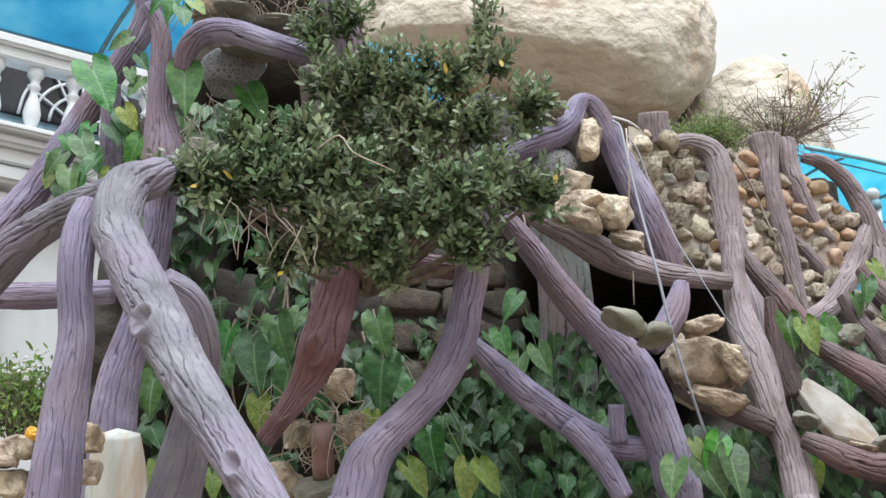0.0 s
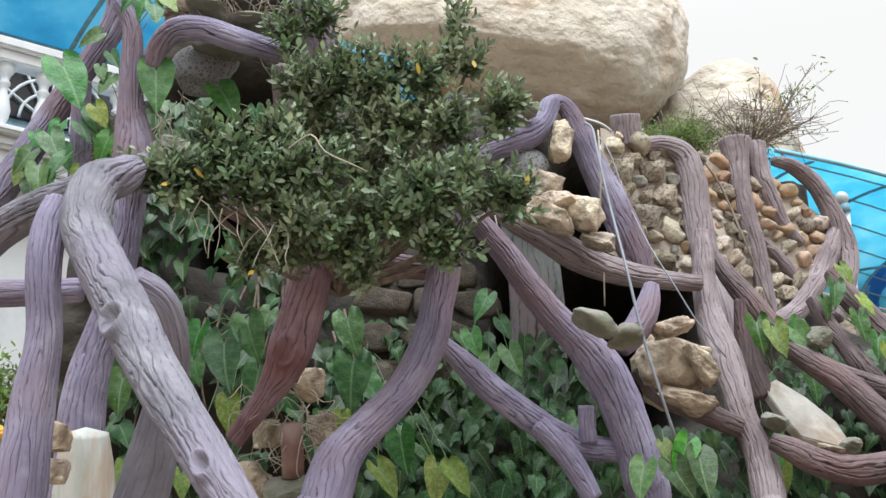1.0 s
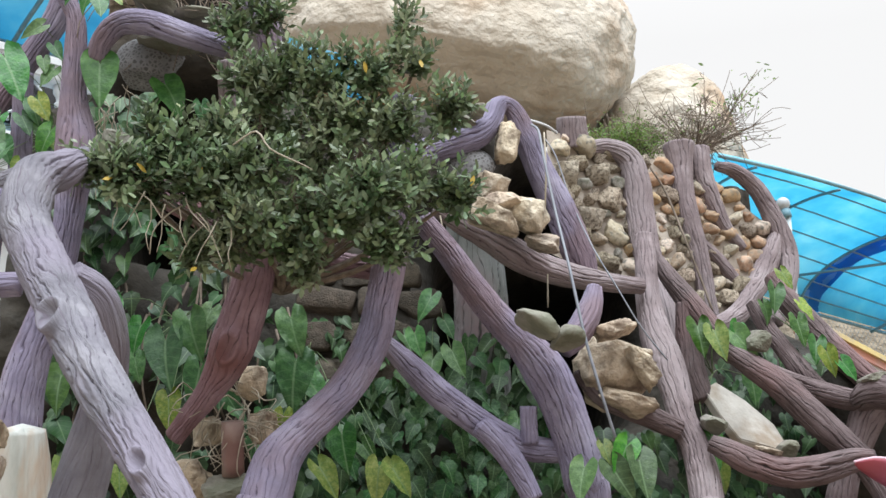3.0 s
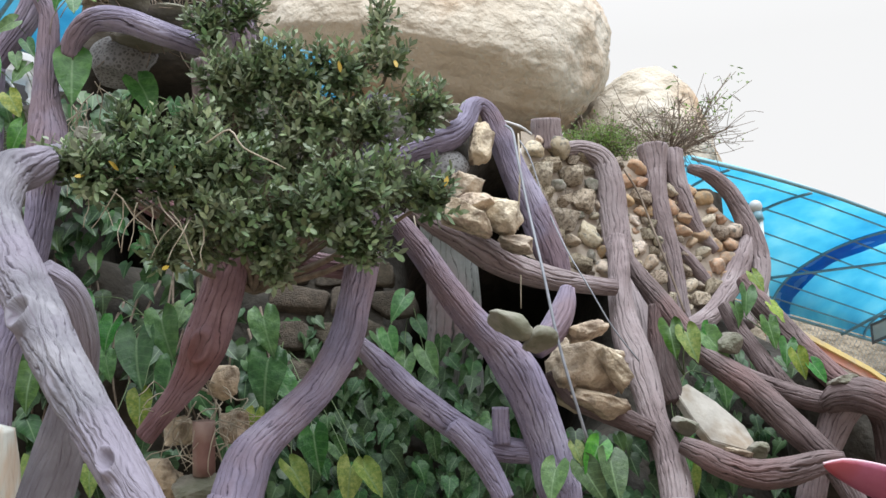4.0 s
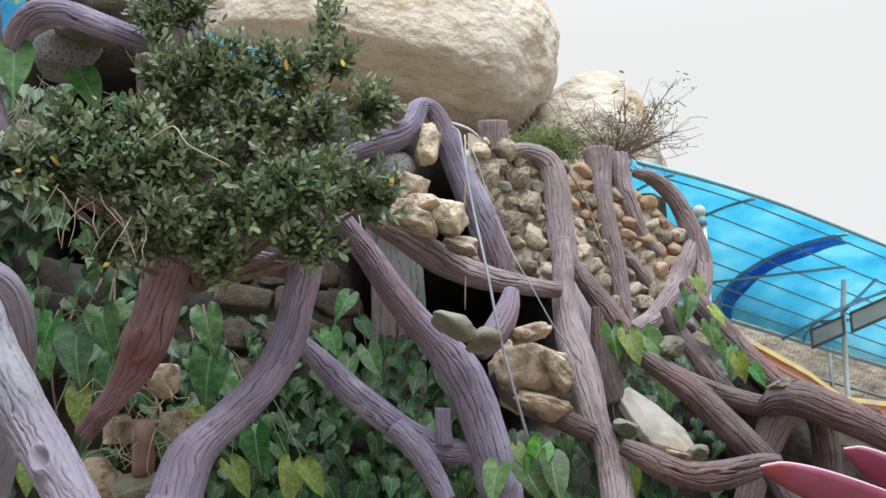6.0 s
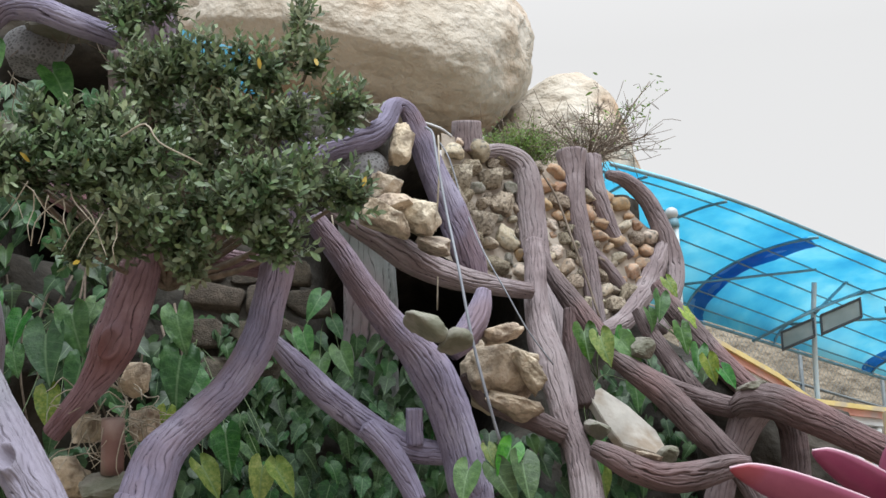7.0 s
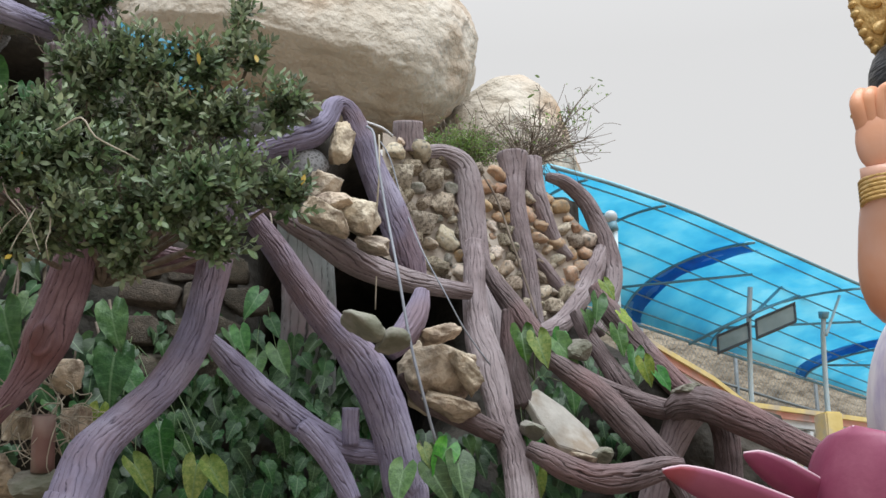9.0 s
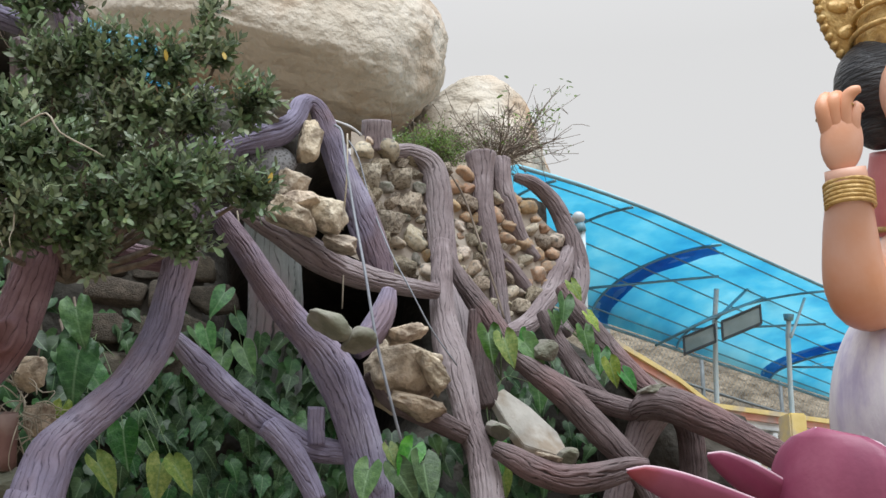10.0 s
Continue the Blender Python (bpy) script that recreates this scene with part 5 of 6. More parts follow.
def arum(root, leaves, label):
    """An elephant-ear plant: root place, and leaves (place, length, lean sideways, variegated)."""
    t = thing("elephant_ear_plant", label, "plant", root, "elephant-ear plants")
    for k, (at, size, lean, pale) in enumerate(leaves):
        tip = Vector((lean, -0.28 + prng.uniform(-0.15, 0.1), -1))
        face = Vector((prng.uniform(-0.35, 0.35), -1, 0.45 + prng.uniform(-0.2, 0.3)))
        size *= 0.8
        start = Vector(at) - tip.normalized() * size * 0.42
        me = (VARIEG if pale else HEARTS)[prng.randrange(7)]
        lf = part("leaf", me, None, t, m=leaf_pose(start, tip, face, size))
        back = Vector(root) - start
        mid = start + back * 0.45 + Vector((0, 0.12, 0.08 + 0.1 * abs(lean)))
        part("stalk", tube([(*start, 0.002), (*(start + Vector((0, 0.06, 0.02))), 0.002), (*(mid + Vector((0, 0.2, 0))), 0.0025), (root[0], root[1] + 0.2, root[2], 0.004)], 6, 0.08), STALK, t)
    return t


arum((-1.622, 6.092, 4.216), [((-1.241, 5.478, 4.164), 0.304, 0.1, 0), ((-1.615, 5.382, 4.137), 0.333, 0.55, 0), ((-1.562, 5.848, 3.995), 0.199, -0.3, 0), ((-1.859, 5.804, 3.805), 0.210, 0.1, 0), ((-1.804, 5.845, 4.003), 0.228, 0.5, 0),
     ((-1.961, 5.867, 3.935), 0.171, -0.5, 0), ((-1.601, 5.889, 4.192), 0.173, 0.6, 1), ((-1.775, 5.782, 3.871), 0.196, -0.6, 0), ((-1.659, 5.770, 4.564), 0.145, -1.4, 0), ((-1.548, 5.876, 3.908), 0.142, 0.4, 0), ((-1.918, 5.915, 3.786), 0.157, 0.4, 0), ((-1.979, 5.950, 3.962), 0.15, 0.3, 0), ((-1.881, 5.950, 3.839), 0.17, -0.2, 0), ((-1.779, 5.950, 3.984), 0.17, 0.4, 0), ((-1.602, 5.950, 4.086), 0.19, 0.2, 0), ((-1.565, 5.950, 3.974), 0.16, -0.4, 1), ((-1.657, 5.950, 4.200), 0.17, 0.3, 0), ((-1.611, 5.950, 4.395), 0.15, -0.5, 0), ((-1.577, 5.950, 4.535), 0.13, 0.5, 0), ((-1.944, 5.950, 3.799), 0.14, 0.1, 0), ((-2.010, 5.950, 3.891), 0.14, -0.3, 1), ((-1.693, 5.950, 4.130), 0.16, 0.6, 0), ((-1.844, 5.950, 4.130), 0.15, -0.3, 0), ((-1.926, 5.950, 4.077), 0.13, 0.5, 0), ((-1.636, 5.950, 4.460), 0.12, 0.2, 0), ((-1.707, 5.950, 3.875), 0.15, -0.1, 1), ((-1.812, 5.950, 3.769), 0.14, 0.3, 0)], "elephant-ear creeper with large glossy leaves climbing the tall tree")
arum((-1.370, 5.686, 4.825), [((-1.301, 5.318, 4.501), 0.147, -0.4, 0), ((-1.223, 5.281, 4.452), 0.155, 0.3, 0), ((-1.166, 5.313, 4.517), 0.128, 0.8, 1), ((-1.379, 5.356, 4.546), 0.120, -0.8, 0)], "bright green creeper hanging over the arched limb")
arum((-1.134, 6.292, 4.573), [((-0.921, 5.681, 4.186), 0.266, 0.7, 0), ((-0.832, 6.074, 4.273), 0.147, 0.2, 0)], "single elephant-ear leaf hanging out of the hollow")
arum((-1.010, 6.683, 3.356), [((-0.956, 6.176, 2.973), 0.347, 0.05, 0), ((-0.823, 6.190, 3.093), 0.285, 0.25, 0), ((-0.781, 6.115, 2.837), 0.266, -0.1, 0), ((-0.913, 6.155, 2.711), 0.218, 0.1, 1), ((-1.133, 6.336, 3.129), 0.211, -0.3, 0),
     ((-1.110, 6.287, 2.954), 0.173, 0.2, 0), ((-1.524, 6.421, 2.863), 0.264, -0.1, 0), ((-1.485, 6.363, 2.391), 0.228, 0.3, 1), ((-0.775, 6.305, 3.226), 0.173, -0.4, 0), ((-1.283, 6.489, 3.305), 0.209, 0.4, 0), ((-1.145, 6.262, 2.378), 0.168, 0.1, 1), ((-0.908, 6.302, 2.580), 0.157, -0.2, 0)], "elephant-ear plant with hanging arrow-shaped leaves")
arum((-0.262, 6.721, 3.237), [((-0.324, 6.230, 3.133), 0.275, 0.2, 0), ((-0.319, 6.206, 2.878), 0.336, -0.1, 0), ((-0.207, 6.264, 2.861), 0.256, 0.75, 0), ((-0.125, 6.052, 2.379), 0.222, 0.7, 1), ((-0.361, 6.172, 2.658), 0.168, -0.1, 1), ((-0.052, 6.110, 2.523), 0.248, 0.15, 0),
     ((0.115, 6.258, 2.391), 0.238, -0.1, 1), ((0.225, 6.203, 2.398), 0.210, 0.6, 1), ((-0.361, 6.211, 2.538), 0.168, 0.3, 1), ((-0.239, 6.263, 2.702), 0.171, 0.4, 0)], "trailing creeper with broad green and yellowish leaves")
arum((0.468, 6.838, 3.529), [((0.372, 6.567, 3.389), 0.190, -0.5, 0), ((0.495, 6.605, 3.272), 0.147, 0.5, 0), ((0.321, 6.536, 3.161), 0.182, 0.2, 0), ((0.525, 6.465, 3.053), 0.209, 0.3, 0), ((0.391, 6.479, 3.010), 0.194, -0.2, 0)], "dark creeper beside the grey-green trunk")
arum((1.263, 6.093, 2.250), [((1.040, 5.749, 2.340), 0.219, -0.35, 0), ((1.241, 5.766, 2.450), 0.219, -0.5, 0), ((1.328, 5.740, 2.369), 0.257, 0.05, 0), ((1.231, 5.749, 2.340), 0.232, 0.5, 0), ((1.182, 5.810, 2.478), 0.131, 0.3, 1)], "elephant-ear plant at the foot of the leaning trunk")
arum((2.074, 6.857, 3.141), [((1.858, 6.517, 3.219), 0.236, 0.0, 0), ((1.949, 6.476, 3.184), 0.221, 0.15, 1), ((2.106, 6.526, 3.190), 0.227, 0.6, 0), ((2.082, 6.610, 3.258), 0.182, -0.4, 0), ((1.867, 6.402, 2.596), 0.231, 0.1, 0), ((2.199, 6.699, 2.980), 0.215, 0.1, 0), ((1.911, 6.446, 2.458), 0.173, 0.2, 1)], "light green creeper sprouting between the roots")
arum((2.778, 7.261, 3.485), [((2.455, 6.981, 3.583), 0.199, -0.2, 0), ((2.569, 6.915, 3.374), 0.210, 0.1, 0), ((2.553, 7.021, 3.719), 0.157, 0.5, 1), ((2.702, 6.842, 3.175), 0.184, 0.2, 1), ((2.803, 6.834, 3.128), 0.167, 0.6, 0), ((2.657, 6.932, 3.261), 0.186, -0.3, 0), ((2.417, 7.013, 3.511), 0.154, 0.3, 0), ((2.634, 6.962, 3.512), 0.154, 0.6, 1)], "creeper with pale green leaves along the root edge")

# creeper that covers the lower rock face
IVIES = [leaf_grid("ivy", k) for k in range(5)] + [leaf_grid("heart", 9)]
ivy_rng = np.random.default_rng(12)
spots = []
for x0, x1, z0, z1, count, s0, s1, lift in ((-0.5, 1.15, 2.15, 2.95, 430, 0.09, 0.15, 0.55), (-0.1, 1.1, 2.85, 3.35, 70, 0.09, 0.14, 0.35), (-1.75, -0.45, 2.1, 3.2, 130, 0.1, 0.17, 0.35), (-1.7, -0.5, 3.1, 3.9, 120, 0.08, 0.14, 0.25),
                                            (1.1, 2.4, 2.0, 2.75, 210, 0.09, 0.15, 0.5), (2.1, 3.3, 2.3, 3.4, 170, 0.09, 0.14, 0.35), (-1.72, -1.2, 3.8, 4.8, 90, 0.1, 0.18, 0.3), (-0.55, 0.2, 2.9, 3.4, 60, 0.09, 0.13, 0.3), (-2.0, 3.4, 0.2, 2.1, 260, 0.1, 0.17, 0.45)):
    for _ in range(count):
        x, z = ivy_rng.uniform(x0, x1), ivy_rng.uniform(z0, z1)
        bulge = lift * (1 - (z - z0) / (z1 - z0) * 0.6)
        y = float(wall_y(np.array(x), np.array(z))) - 0.08 - bulge * ivy_rng.uniform(0.25, 1.0)
        spots.append((x, y, z, ivy_rng.uniform(s0, s1)))
creeper = thing("wall_creeper", "dense dark green creeper covering the lower rock face", "creeper", (0.3, 6.5, 0))
near = sorted(range(len(spots)), key=lambda k: abs(spots[k][0] - 0.45) + abs(spots[k][2] - 2.6) * 0.7)[:290]
chosen = set(near)
ivy_meshes = [mesh(v, f, True, u) for v, f, u in IVIES]
for me in ivy_meshes:
    me.materials.append(IVY)
V, Fc, U, n0 = [], [], [], 0
for k, (x, y, z, s) in enumerate(spots):
    tip = (ivy_rng.uniform(-0.9, 0.9), ivy_rng.uniform(-0.7, 0.0), -1)
    face = (ivy_rng.uniform(-0.5, 0.5), -1, ivy_rng.uniform(0.1, 1.1))
    m = leaf_pose((x, y, z + s * 0.4), tip, face, s)
    kind = k % 6
    if k in chosen:
        part("leaf", ivy_meshes[kind], None, creeper, m=m)
    else:
        v, f, u = IVIES[kind]
        mm = np.array(m)
        V.append(v @ mm[:3, :3].T + mm[:3, 3])
        Fc += [tuple(i + n0 for i in q) for q in f]
        U.append(u)
        n0 += len(v)
tagged(part("leaf_mass", mesh(np.vstack(V), Fc, True, np.vstack(U)), IVYSTUFF, creeper), kind="stuff")
for k in range(26):
    x, z = ivy_rng.uniform(-1.7, -0.4), ivy_rng.uniform(3.3, 3.9)
    y = float(wall_y(np.array(x), np.array(z))) - 0.15
    pts = [(x, y, z, 0.008), (x + ivy_rng.uniform(-.1, .1), y - 0.1, z - 0.4, 0.007), (x + ivy_rng.uniform(-.2, .2), y - 0.05, z - 0.9, 0.006)]
    part("stem", tube(pts, 5, 0.12), WOODGREY, creeper)

# the shrub in front of the trees
shrub = thing("shrub", "dense small-leaved evergreen shrub with dusty green leaves", "shrub", (-0.390, 5.811, 3.127))
srng = np.random.default_rng(21)
CLUMPS = [((-0.607, 5.400, 4.419), 32, 48), ((-0.460, 5.400, 4.494), 38, 38), ((-0.482, 5.300, 4.075), 66, 58), ((-0.245, 5.250, 4.138), 70, 60), ((0.003, 5.250, 4.138), 66, 50), ((0.187, 5.250, 4.370), 18, 62), ((0.251, 5.250, 4.201), 32, 22), ((-0.388, 5.500, 3.977), 60, 50), ((-0.114, 5.300, 3.890), 85, 60), ((0.144, 5.250, 3.869), 60, 60), ((0.377, 5.250, 3.939), 34, 46), ((0.461, 5.250, 4.001), 14, 20), ((0.241, 5.200, 3.575), 66, 48), ((0.445, 5.250, 3.540), 40, 44), ((0.039, 5.100, 3.485), 78, 58), ((-0.132, 5.100, 3.381), 75, 46), ((0.100, 5.150, 3.295), 55, 38), ((-1.127, 5.000, 3.543), 30, 26), ((-0.987, 5.000, 3.512), 55, 40), ((-0.887, 5.050, 3.716), 18, 46), ((-0.772, 5.050, 3.684), 20, 46), ((-0.602, 5.150, 3.790), 42, 34), ((-0.704, 5.050, 3.518), 78, 56), ((-0.474, 5.050, 3.557), 70, 58), ((-0.444, 5.050, 3.338), 56, 44), ((-0.303, 5.150, 3.282), 56, 48), ((-0.547, 5.150, 3.256), 50, 36), ((-0.692, 5.150, 3.210), 42, 28), ((-0.231, 5.200, 3.174), 36, 26), ((-0.868, 5.100, 3.472), 50, 20), ((0.150, 5.200, 3.259), 36, 24), ((-0.218, 5.350, 3.701), 50, 40)]
px = 5.7 / 2214
small = leaf_grid("oval", 3)
LV, LF, ln = [], [], 0
root = Vector((-0.363, 5.778, 3.230))
twigs = []
for at, wx, wz in CLUMPS:
    count = int(wx * wz / 62) + 6
    for _ in range(count):
        d = srng.normal(size=3)
        d /= np.linalg.norm(d)
        d[1] = -abs(d[1]) if srng.random() < 0.75 else d[1]
        rad = srng.uniform(0.35, 1.0) if srng.random() < 0.85 else srng.uniform(1.0, 1.3)
        p = np.array(at) + d * rad * np.array((wx * px * 0.92, 0.6 * (wx + wz) / 2 * px, wz * px * 0.9))
        axis = d * 0.7 + np.array((srng.normal() * 0.25, -0.15, 0.55 + srng.normal() * 0.2))
        axis /= np.linalg.norm(axis)
        twigs.append((p, axis, np.array(at)))
for p, axis, at in twigs:
    ln_tw = srng.uniform(0.10, 0.2)
    n = srng.integers(8, 14)
    side = np.cross(axis, (0.3, 0.2, 0.9))
    side /= np.linalg.norm(side)
    oth = np.cross(axis, side)
    for k in range(n):
        t = k / n
        a = k * 2.4 + srng.uniform(-0.4, 0.4)
        radial = math.cos(a) * side + math.sin(a) * oth
        tip = radial * (1.0 - 0.55 * t) + axis * (0.35 + 0.6 * t)
        face = axis - radial * 0.3 + srng.normal(size=3) * 0.25
        s = srng.uniform(0.04, 0.07) * (1.05 - 0.25 * t)
        mm = np.array(leaf_pose(p + axis * ln_tw * (t - 0.5), tip, face, s))
        LV.append(small[0] * (1.15, 1, 1) @ mm[:3, :3].T + mm[:3, 3])
        LF += [tuple(i + ln for i in q) for q in small[1]]
        ln += len(small[0])
tagged(part("foliage", mesh(np.vstack(LV), LF, True), SHRUBLEAF, shrub), kind="stuff")
for k, (at, wx, wz) in enumerate(CLUMPS):
    a = Vector(at)
    mid = root.lerp(a, 0.55) + Vector((srng.uniform(-.08, .08), srng.uniform(0, 0.15), srng.uniform(-.05, .1)))
    part("branch", tube([(*root, 0.022), (*mid, 0.014), (*a, 0.007)], 7, 0.08), WOODGREY, shrub)
FALLING = material("yellowing_leaf", [(0.3, (0.38, 0.24, 0.03)), (0.7, (0.52, 0.38, 0.07))], scale=20, rough=0.45, bump=0, leafy=0.25)
old_leaf = mesh(small[0], small[1], True)
for k in range(9):
    p, axis, at = twigs[int(srng.integers(0, len(twigs)))]
    part("leaf", old_leaf, FALLING, shrub, "yellowing leaf", m=leaf_pose(p + np.array((0, -0.08, -0.02)), srng.normal(size=3) + (0, -0.3, -0.6), (0.1, -1, 0.4), 0.055))
tv_, tf_, tn = [], [], 0
for k in range(0, len(twigs), 3):
    p, axis, at = twigs[k]
    me_pts = [(*(at + (p - at) * 0.3), 0.004), (*(at + (p - at) * 0.7 + np.array((0, 0.02, -0.02))), 0.003), (*(p + axis * 0.03), 0.002)]
    line = smooth_line(me_pts, 0.06)
    tg, sa_, sb_ = frames_along(line)
    for i, q in enumerate(line):
        for an in (0, 2.09, 4.19):
            tv_.append(q[:3] + q[3] * (math.cos(an) * sa_[i] + math.sin(an) * sb_[i]))
    for i in range(len(line) - 1):
        for j in range(3):
            tf_.append((tn + i * 3 + j, tn + i * 3 + (j + 1) % 3, tn + (i + 1) * 3 + (j + 1) % 3, tn + (i + 1) * 3 + j))
    tn += len(line) * 3
tagged(part("twig_mass", mesh(tv_, tf_), WOODGREY, shrub), kind="stuff")
for pts in ([(-0.536, 4.917, 3.621, 0.004), (-0.436, 4.853, 3.659, 0.004), (-0.373, 4.828, 3.572, 0.004), (-0.244, 4.846, 3.516, 0.003), (-0.197, 4.853, 3.494, 0.002)], [(-0.871, 5.060, 3.177, 0.003), (-0.859, 5.031, 3.268, 0.003), (-0.807, 5.056, 3.353, 0.004), (-0.741, 5.089, 3.416, 0.004)], [(-0.752, 5.068, 3.154, 0.002), (-0.704, 5.038, 3.245, 0.002), (-0.638, 5.064, 3.330, 0.003)], [(-0.934, 4.997, 3.434, 0.0035), (-0.869, 4.967, 3.383, 0.0029), (-0.824, 5.003, 3.320, 0.0023), (-0.745, 5.005, 3.258, 0.0017)], [(-0.868, 4.970, 3.386, 0.0035), (-0.869, 5.022, 3.320, 0.0029), (-0.880, 4.987, 3.242, 0.0023), (-0.866, 4.998, 3.178, 0.0017)], [(-0.809, 4.982, 3.373, 0.0035), (-0.820, 4.993, 3.330, 0.0029), (-0.821, 5.020, 3.256, 0.0023), (-0.836, 5.019, 3.174, 0.0017)], [(-0.755, 5.019, 3.370, 0.0035), (-0.745, 5.017, 3.324, 0.0029), (-0.742, 4.984, 3.269, 0.0023), (-0.709, 4.997, 3.195, 0.0017)], [(-0.680, 5.009, 3.349, 0.0035), (-0.633, 5.000, 3.297, 0.0029), (-0.601, 5.027, 3.222, 0.0023), (-0.561, 4.993, 3.129, 0.0017)], [(-1.023, 5.021, 3.438, 0.0035), (-1.009, 5.006, 3.352, 0.0029), (-1.016, 4.984, 3.305, 0.0023), (-1.021, 4.997, 3.262, 0.0017)], [(-0.597, 5.021, 3.315, 0.0035), (-0.618, 4.966, 3.229, 0.0029), (-0.650, 4.998, 3.188, 0.0023), (-0.670, 4.979, 3.117, 0.0017)], [(-0.894, 4.970, 3.424, 0.0035), (-0.926, 4.976, 3.357, 0.0029), (-0.967, 5.025, 3.308, 0.0023), (-0.989, 5.003, 3.261, 0.0017)], [(-0.534, 4.998, 3.287, 0.0035), (-0.530, 5.016, 3.221, 0.0029), (-0.539, 4.989, 3.163, 0.0023), (-0.523, 5.027, 3.100, 0.0017)], [(-0.730, 5.000, 3.409, 0.0035), (-0.707, 5.002, 3.356, 0.0029), (-0.654, 4.966, 3.291, 0.0023), (-0.602, 5.001, 3.242, 0.0017)], [(-1.059, 5.012, 3.452, 0.0035), (-1.008, 4.997, 3.393, 0.0029), (-0.942, 5.005, 3.357, 0.0023), (-0.899, 4.977, 3.265, 0.0017)], [(0.173, 5.217, 4.323, 0.004), (0.199, 5.185, 4.423, 0.004), (0.204, 5.153, 4.523, 0.004)]):
    part("branch", tube(pts, 6, 0.03), PALETWIG, shrub, "bare pale twig")

# dry roots
def tangle(name, label, center, size, count, mat, seed, length=0.3, r=0.005, down=0.6):
    t = thing(name, label, "roots", center)
    rg = np.random.default_rng(seed)
    for _ in range(count):
        p = np.array(center) + rg.uniform(-0.5, 0.5, 3) * size
        pts = [(*p, r)]
        d = rg.normal(size=3)
        for k in range(4):
            d = d * 0.6 + rg.normal(size=3) * 0.6 + np.array((0, 0, -down * 0.5))
            p = p + d / np.linalg.norm(d) * length / 4
            pts.append((*p, r * (1 - 0.15 * k)))
        part("root", tube(pts, 5, 0.05), mat, t)


tangle("dry_roots", "tangle of pale dry roots over the stone steps", (-0.562, 5.911, 2.654), (0.28, 0.15, 0.3), 44, PALETWIG, 31, 0.35, 0.0035)
tangle("dry_roots", "thick mat of dry brown roots on the ledge", (-0.966, 5.704, 4.770), (0.45, 0.3, 0.22), 70, WOODGREY, 32, 0.4, 0.004)
tangle("dry_roots", "thin dry roots hanging inside the hollow", (-1.274, 5.982, 4.233), (0.12, 0.15, 0.4), 20, PALETWIG, 33, 0.3, 0.003, 1.5)

# plants on the terrace
def sprays(name, label, root, count, spread, height, seed, leaf, leaf_n, leaf_size, twig_r=0.005, mat=WOODGREY, lean=(0, 0, 0)):
    t = thing(name, label, "bush", root)
    rg = np.random.default_rng(seed)
    LV, LF, n = [], [], 0
    for _ in range(count):
        a = rg.uniform(0, 2 * np.pi)
        e = np.array((math.cos(a) * spread * rg.uniform(0.2, 1), math.sin(a) * spread * 0.6 * rg.uniform(0.2, 1), height * rg.uniform(0.4, 1))) + np.array(lean) * rg.uniform(0.3, 1)
        r0 = np.array(root)
        mid = r0 + e * 0.5 + rg.normal(size=3) * 0.06 * spread + np.array((0, 0, 0.12 * height))
        end = r0 + e
        part("twig", tube([(*r0, twig_r), (*mid, twig_r * 0.7), (*end, twig_r * 0.35)], 5, 0.08), mat, t)
        for _ in range(3):
            o = r0 + (mid - r0) * rg.uniform(0.5, 1.0) if rg.random() < 0.5 else mid + (end - mid) * rg.uniform(0, 0.7)
            f2 = o + rg.normal(size=3) * 0.28 * spread + np.array((0, 0, 0.08 * height))
            part("twig", tube([(*o, twig_r * 0.55), (*((o + f2) / 2 + rg.normal(size=3) * 0.04), twig_r * 0.42), (*f2, twig_r * 0.3)], 4, 0.1), mat, t)
        for _ in range(leaf_n):
            q = mid + (end - mid) * rg.uniform(0, 1.05) + rg.normal(size=3) * 0.05
            mm = np.array(leaf_pose(q, rg.normal(size=3) + (0, 0, -0.3), rg.normal(size=3) + (0, -1, 0.5), leaf_size * rg.uniform(0.7, 1.2)))
            LV.append(small[0] @ mm[:3, :3].T + mm[:3, 3])
            LF += [tuple(i + n for i in g) for g in small[1]]
            n += len(small[0])
    if leaf_n:
        tagged(part("foliage", mesh(np.vstack(LV), LF), leaf, t), kind="stuff")
    return t


FERN = material("bright_fern", [(0.3, (0.11, 0.18, 0.05)), (0.5, (0.18, 0.28, 0.08)), (0.7, (0.28, 0.39, 0.13))], scale=4, rough=0.5, bump=0, vary=0.35, island=True, leafy=0.4)
sprays("bare_bush", "leafless thorny bush on the terrace edge", (2.396, 8.254, 5.006), 60, 0.6, 0.34, 41, FERN, 2, 0.028, 0.004, lean=(0.1, -0.1, 0))
sprays("green_bush", "feathery bright green bush beside the stump", (1.915, 8.369, 4.974), 85, 0.42, 0.26, 42, FERN, 60, 0.025, 0.003)
sprays("twig_sapling", "thin sapling with sparse leaves against the sky", (2.557, 8.221, 5.109), 9, 0.12, 0.35, 43, FERN, 8, 0.036, 0.003, lean=(0.5, 0, 0.35))
sprays("twig_sapling", "thin upright twig with a few leaves", (2.476, 8.178, 5.243), 3, 0.03, 0.4, 44, FERN, 3, 0.05, 0.003)
sprays("pale_shrub", "dusty needle-leaved shrub by the white wall", (-2.036, 5.910, 2.493), 40, 0.24, 0.42, 45, FERN, 44, 0.04, 0.003)
MARI = material("marigold_orange", [(0.3, (0.70, 0.30, 0.02)), (0.7, (0.80, 0.45, 0.05))], scale=9, rough=0.6, bump=0.6, bump_scale=60)
mg = thing("marigold", "orange marigold bloom beside the rubble wall", "flower", (-1.831, 5.610, 2.447))
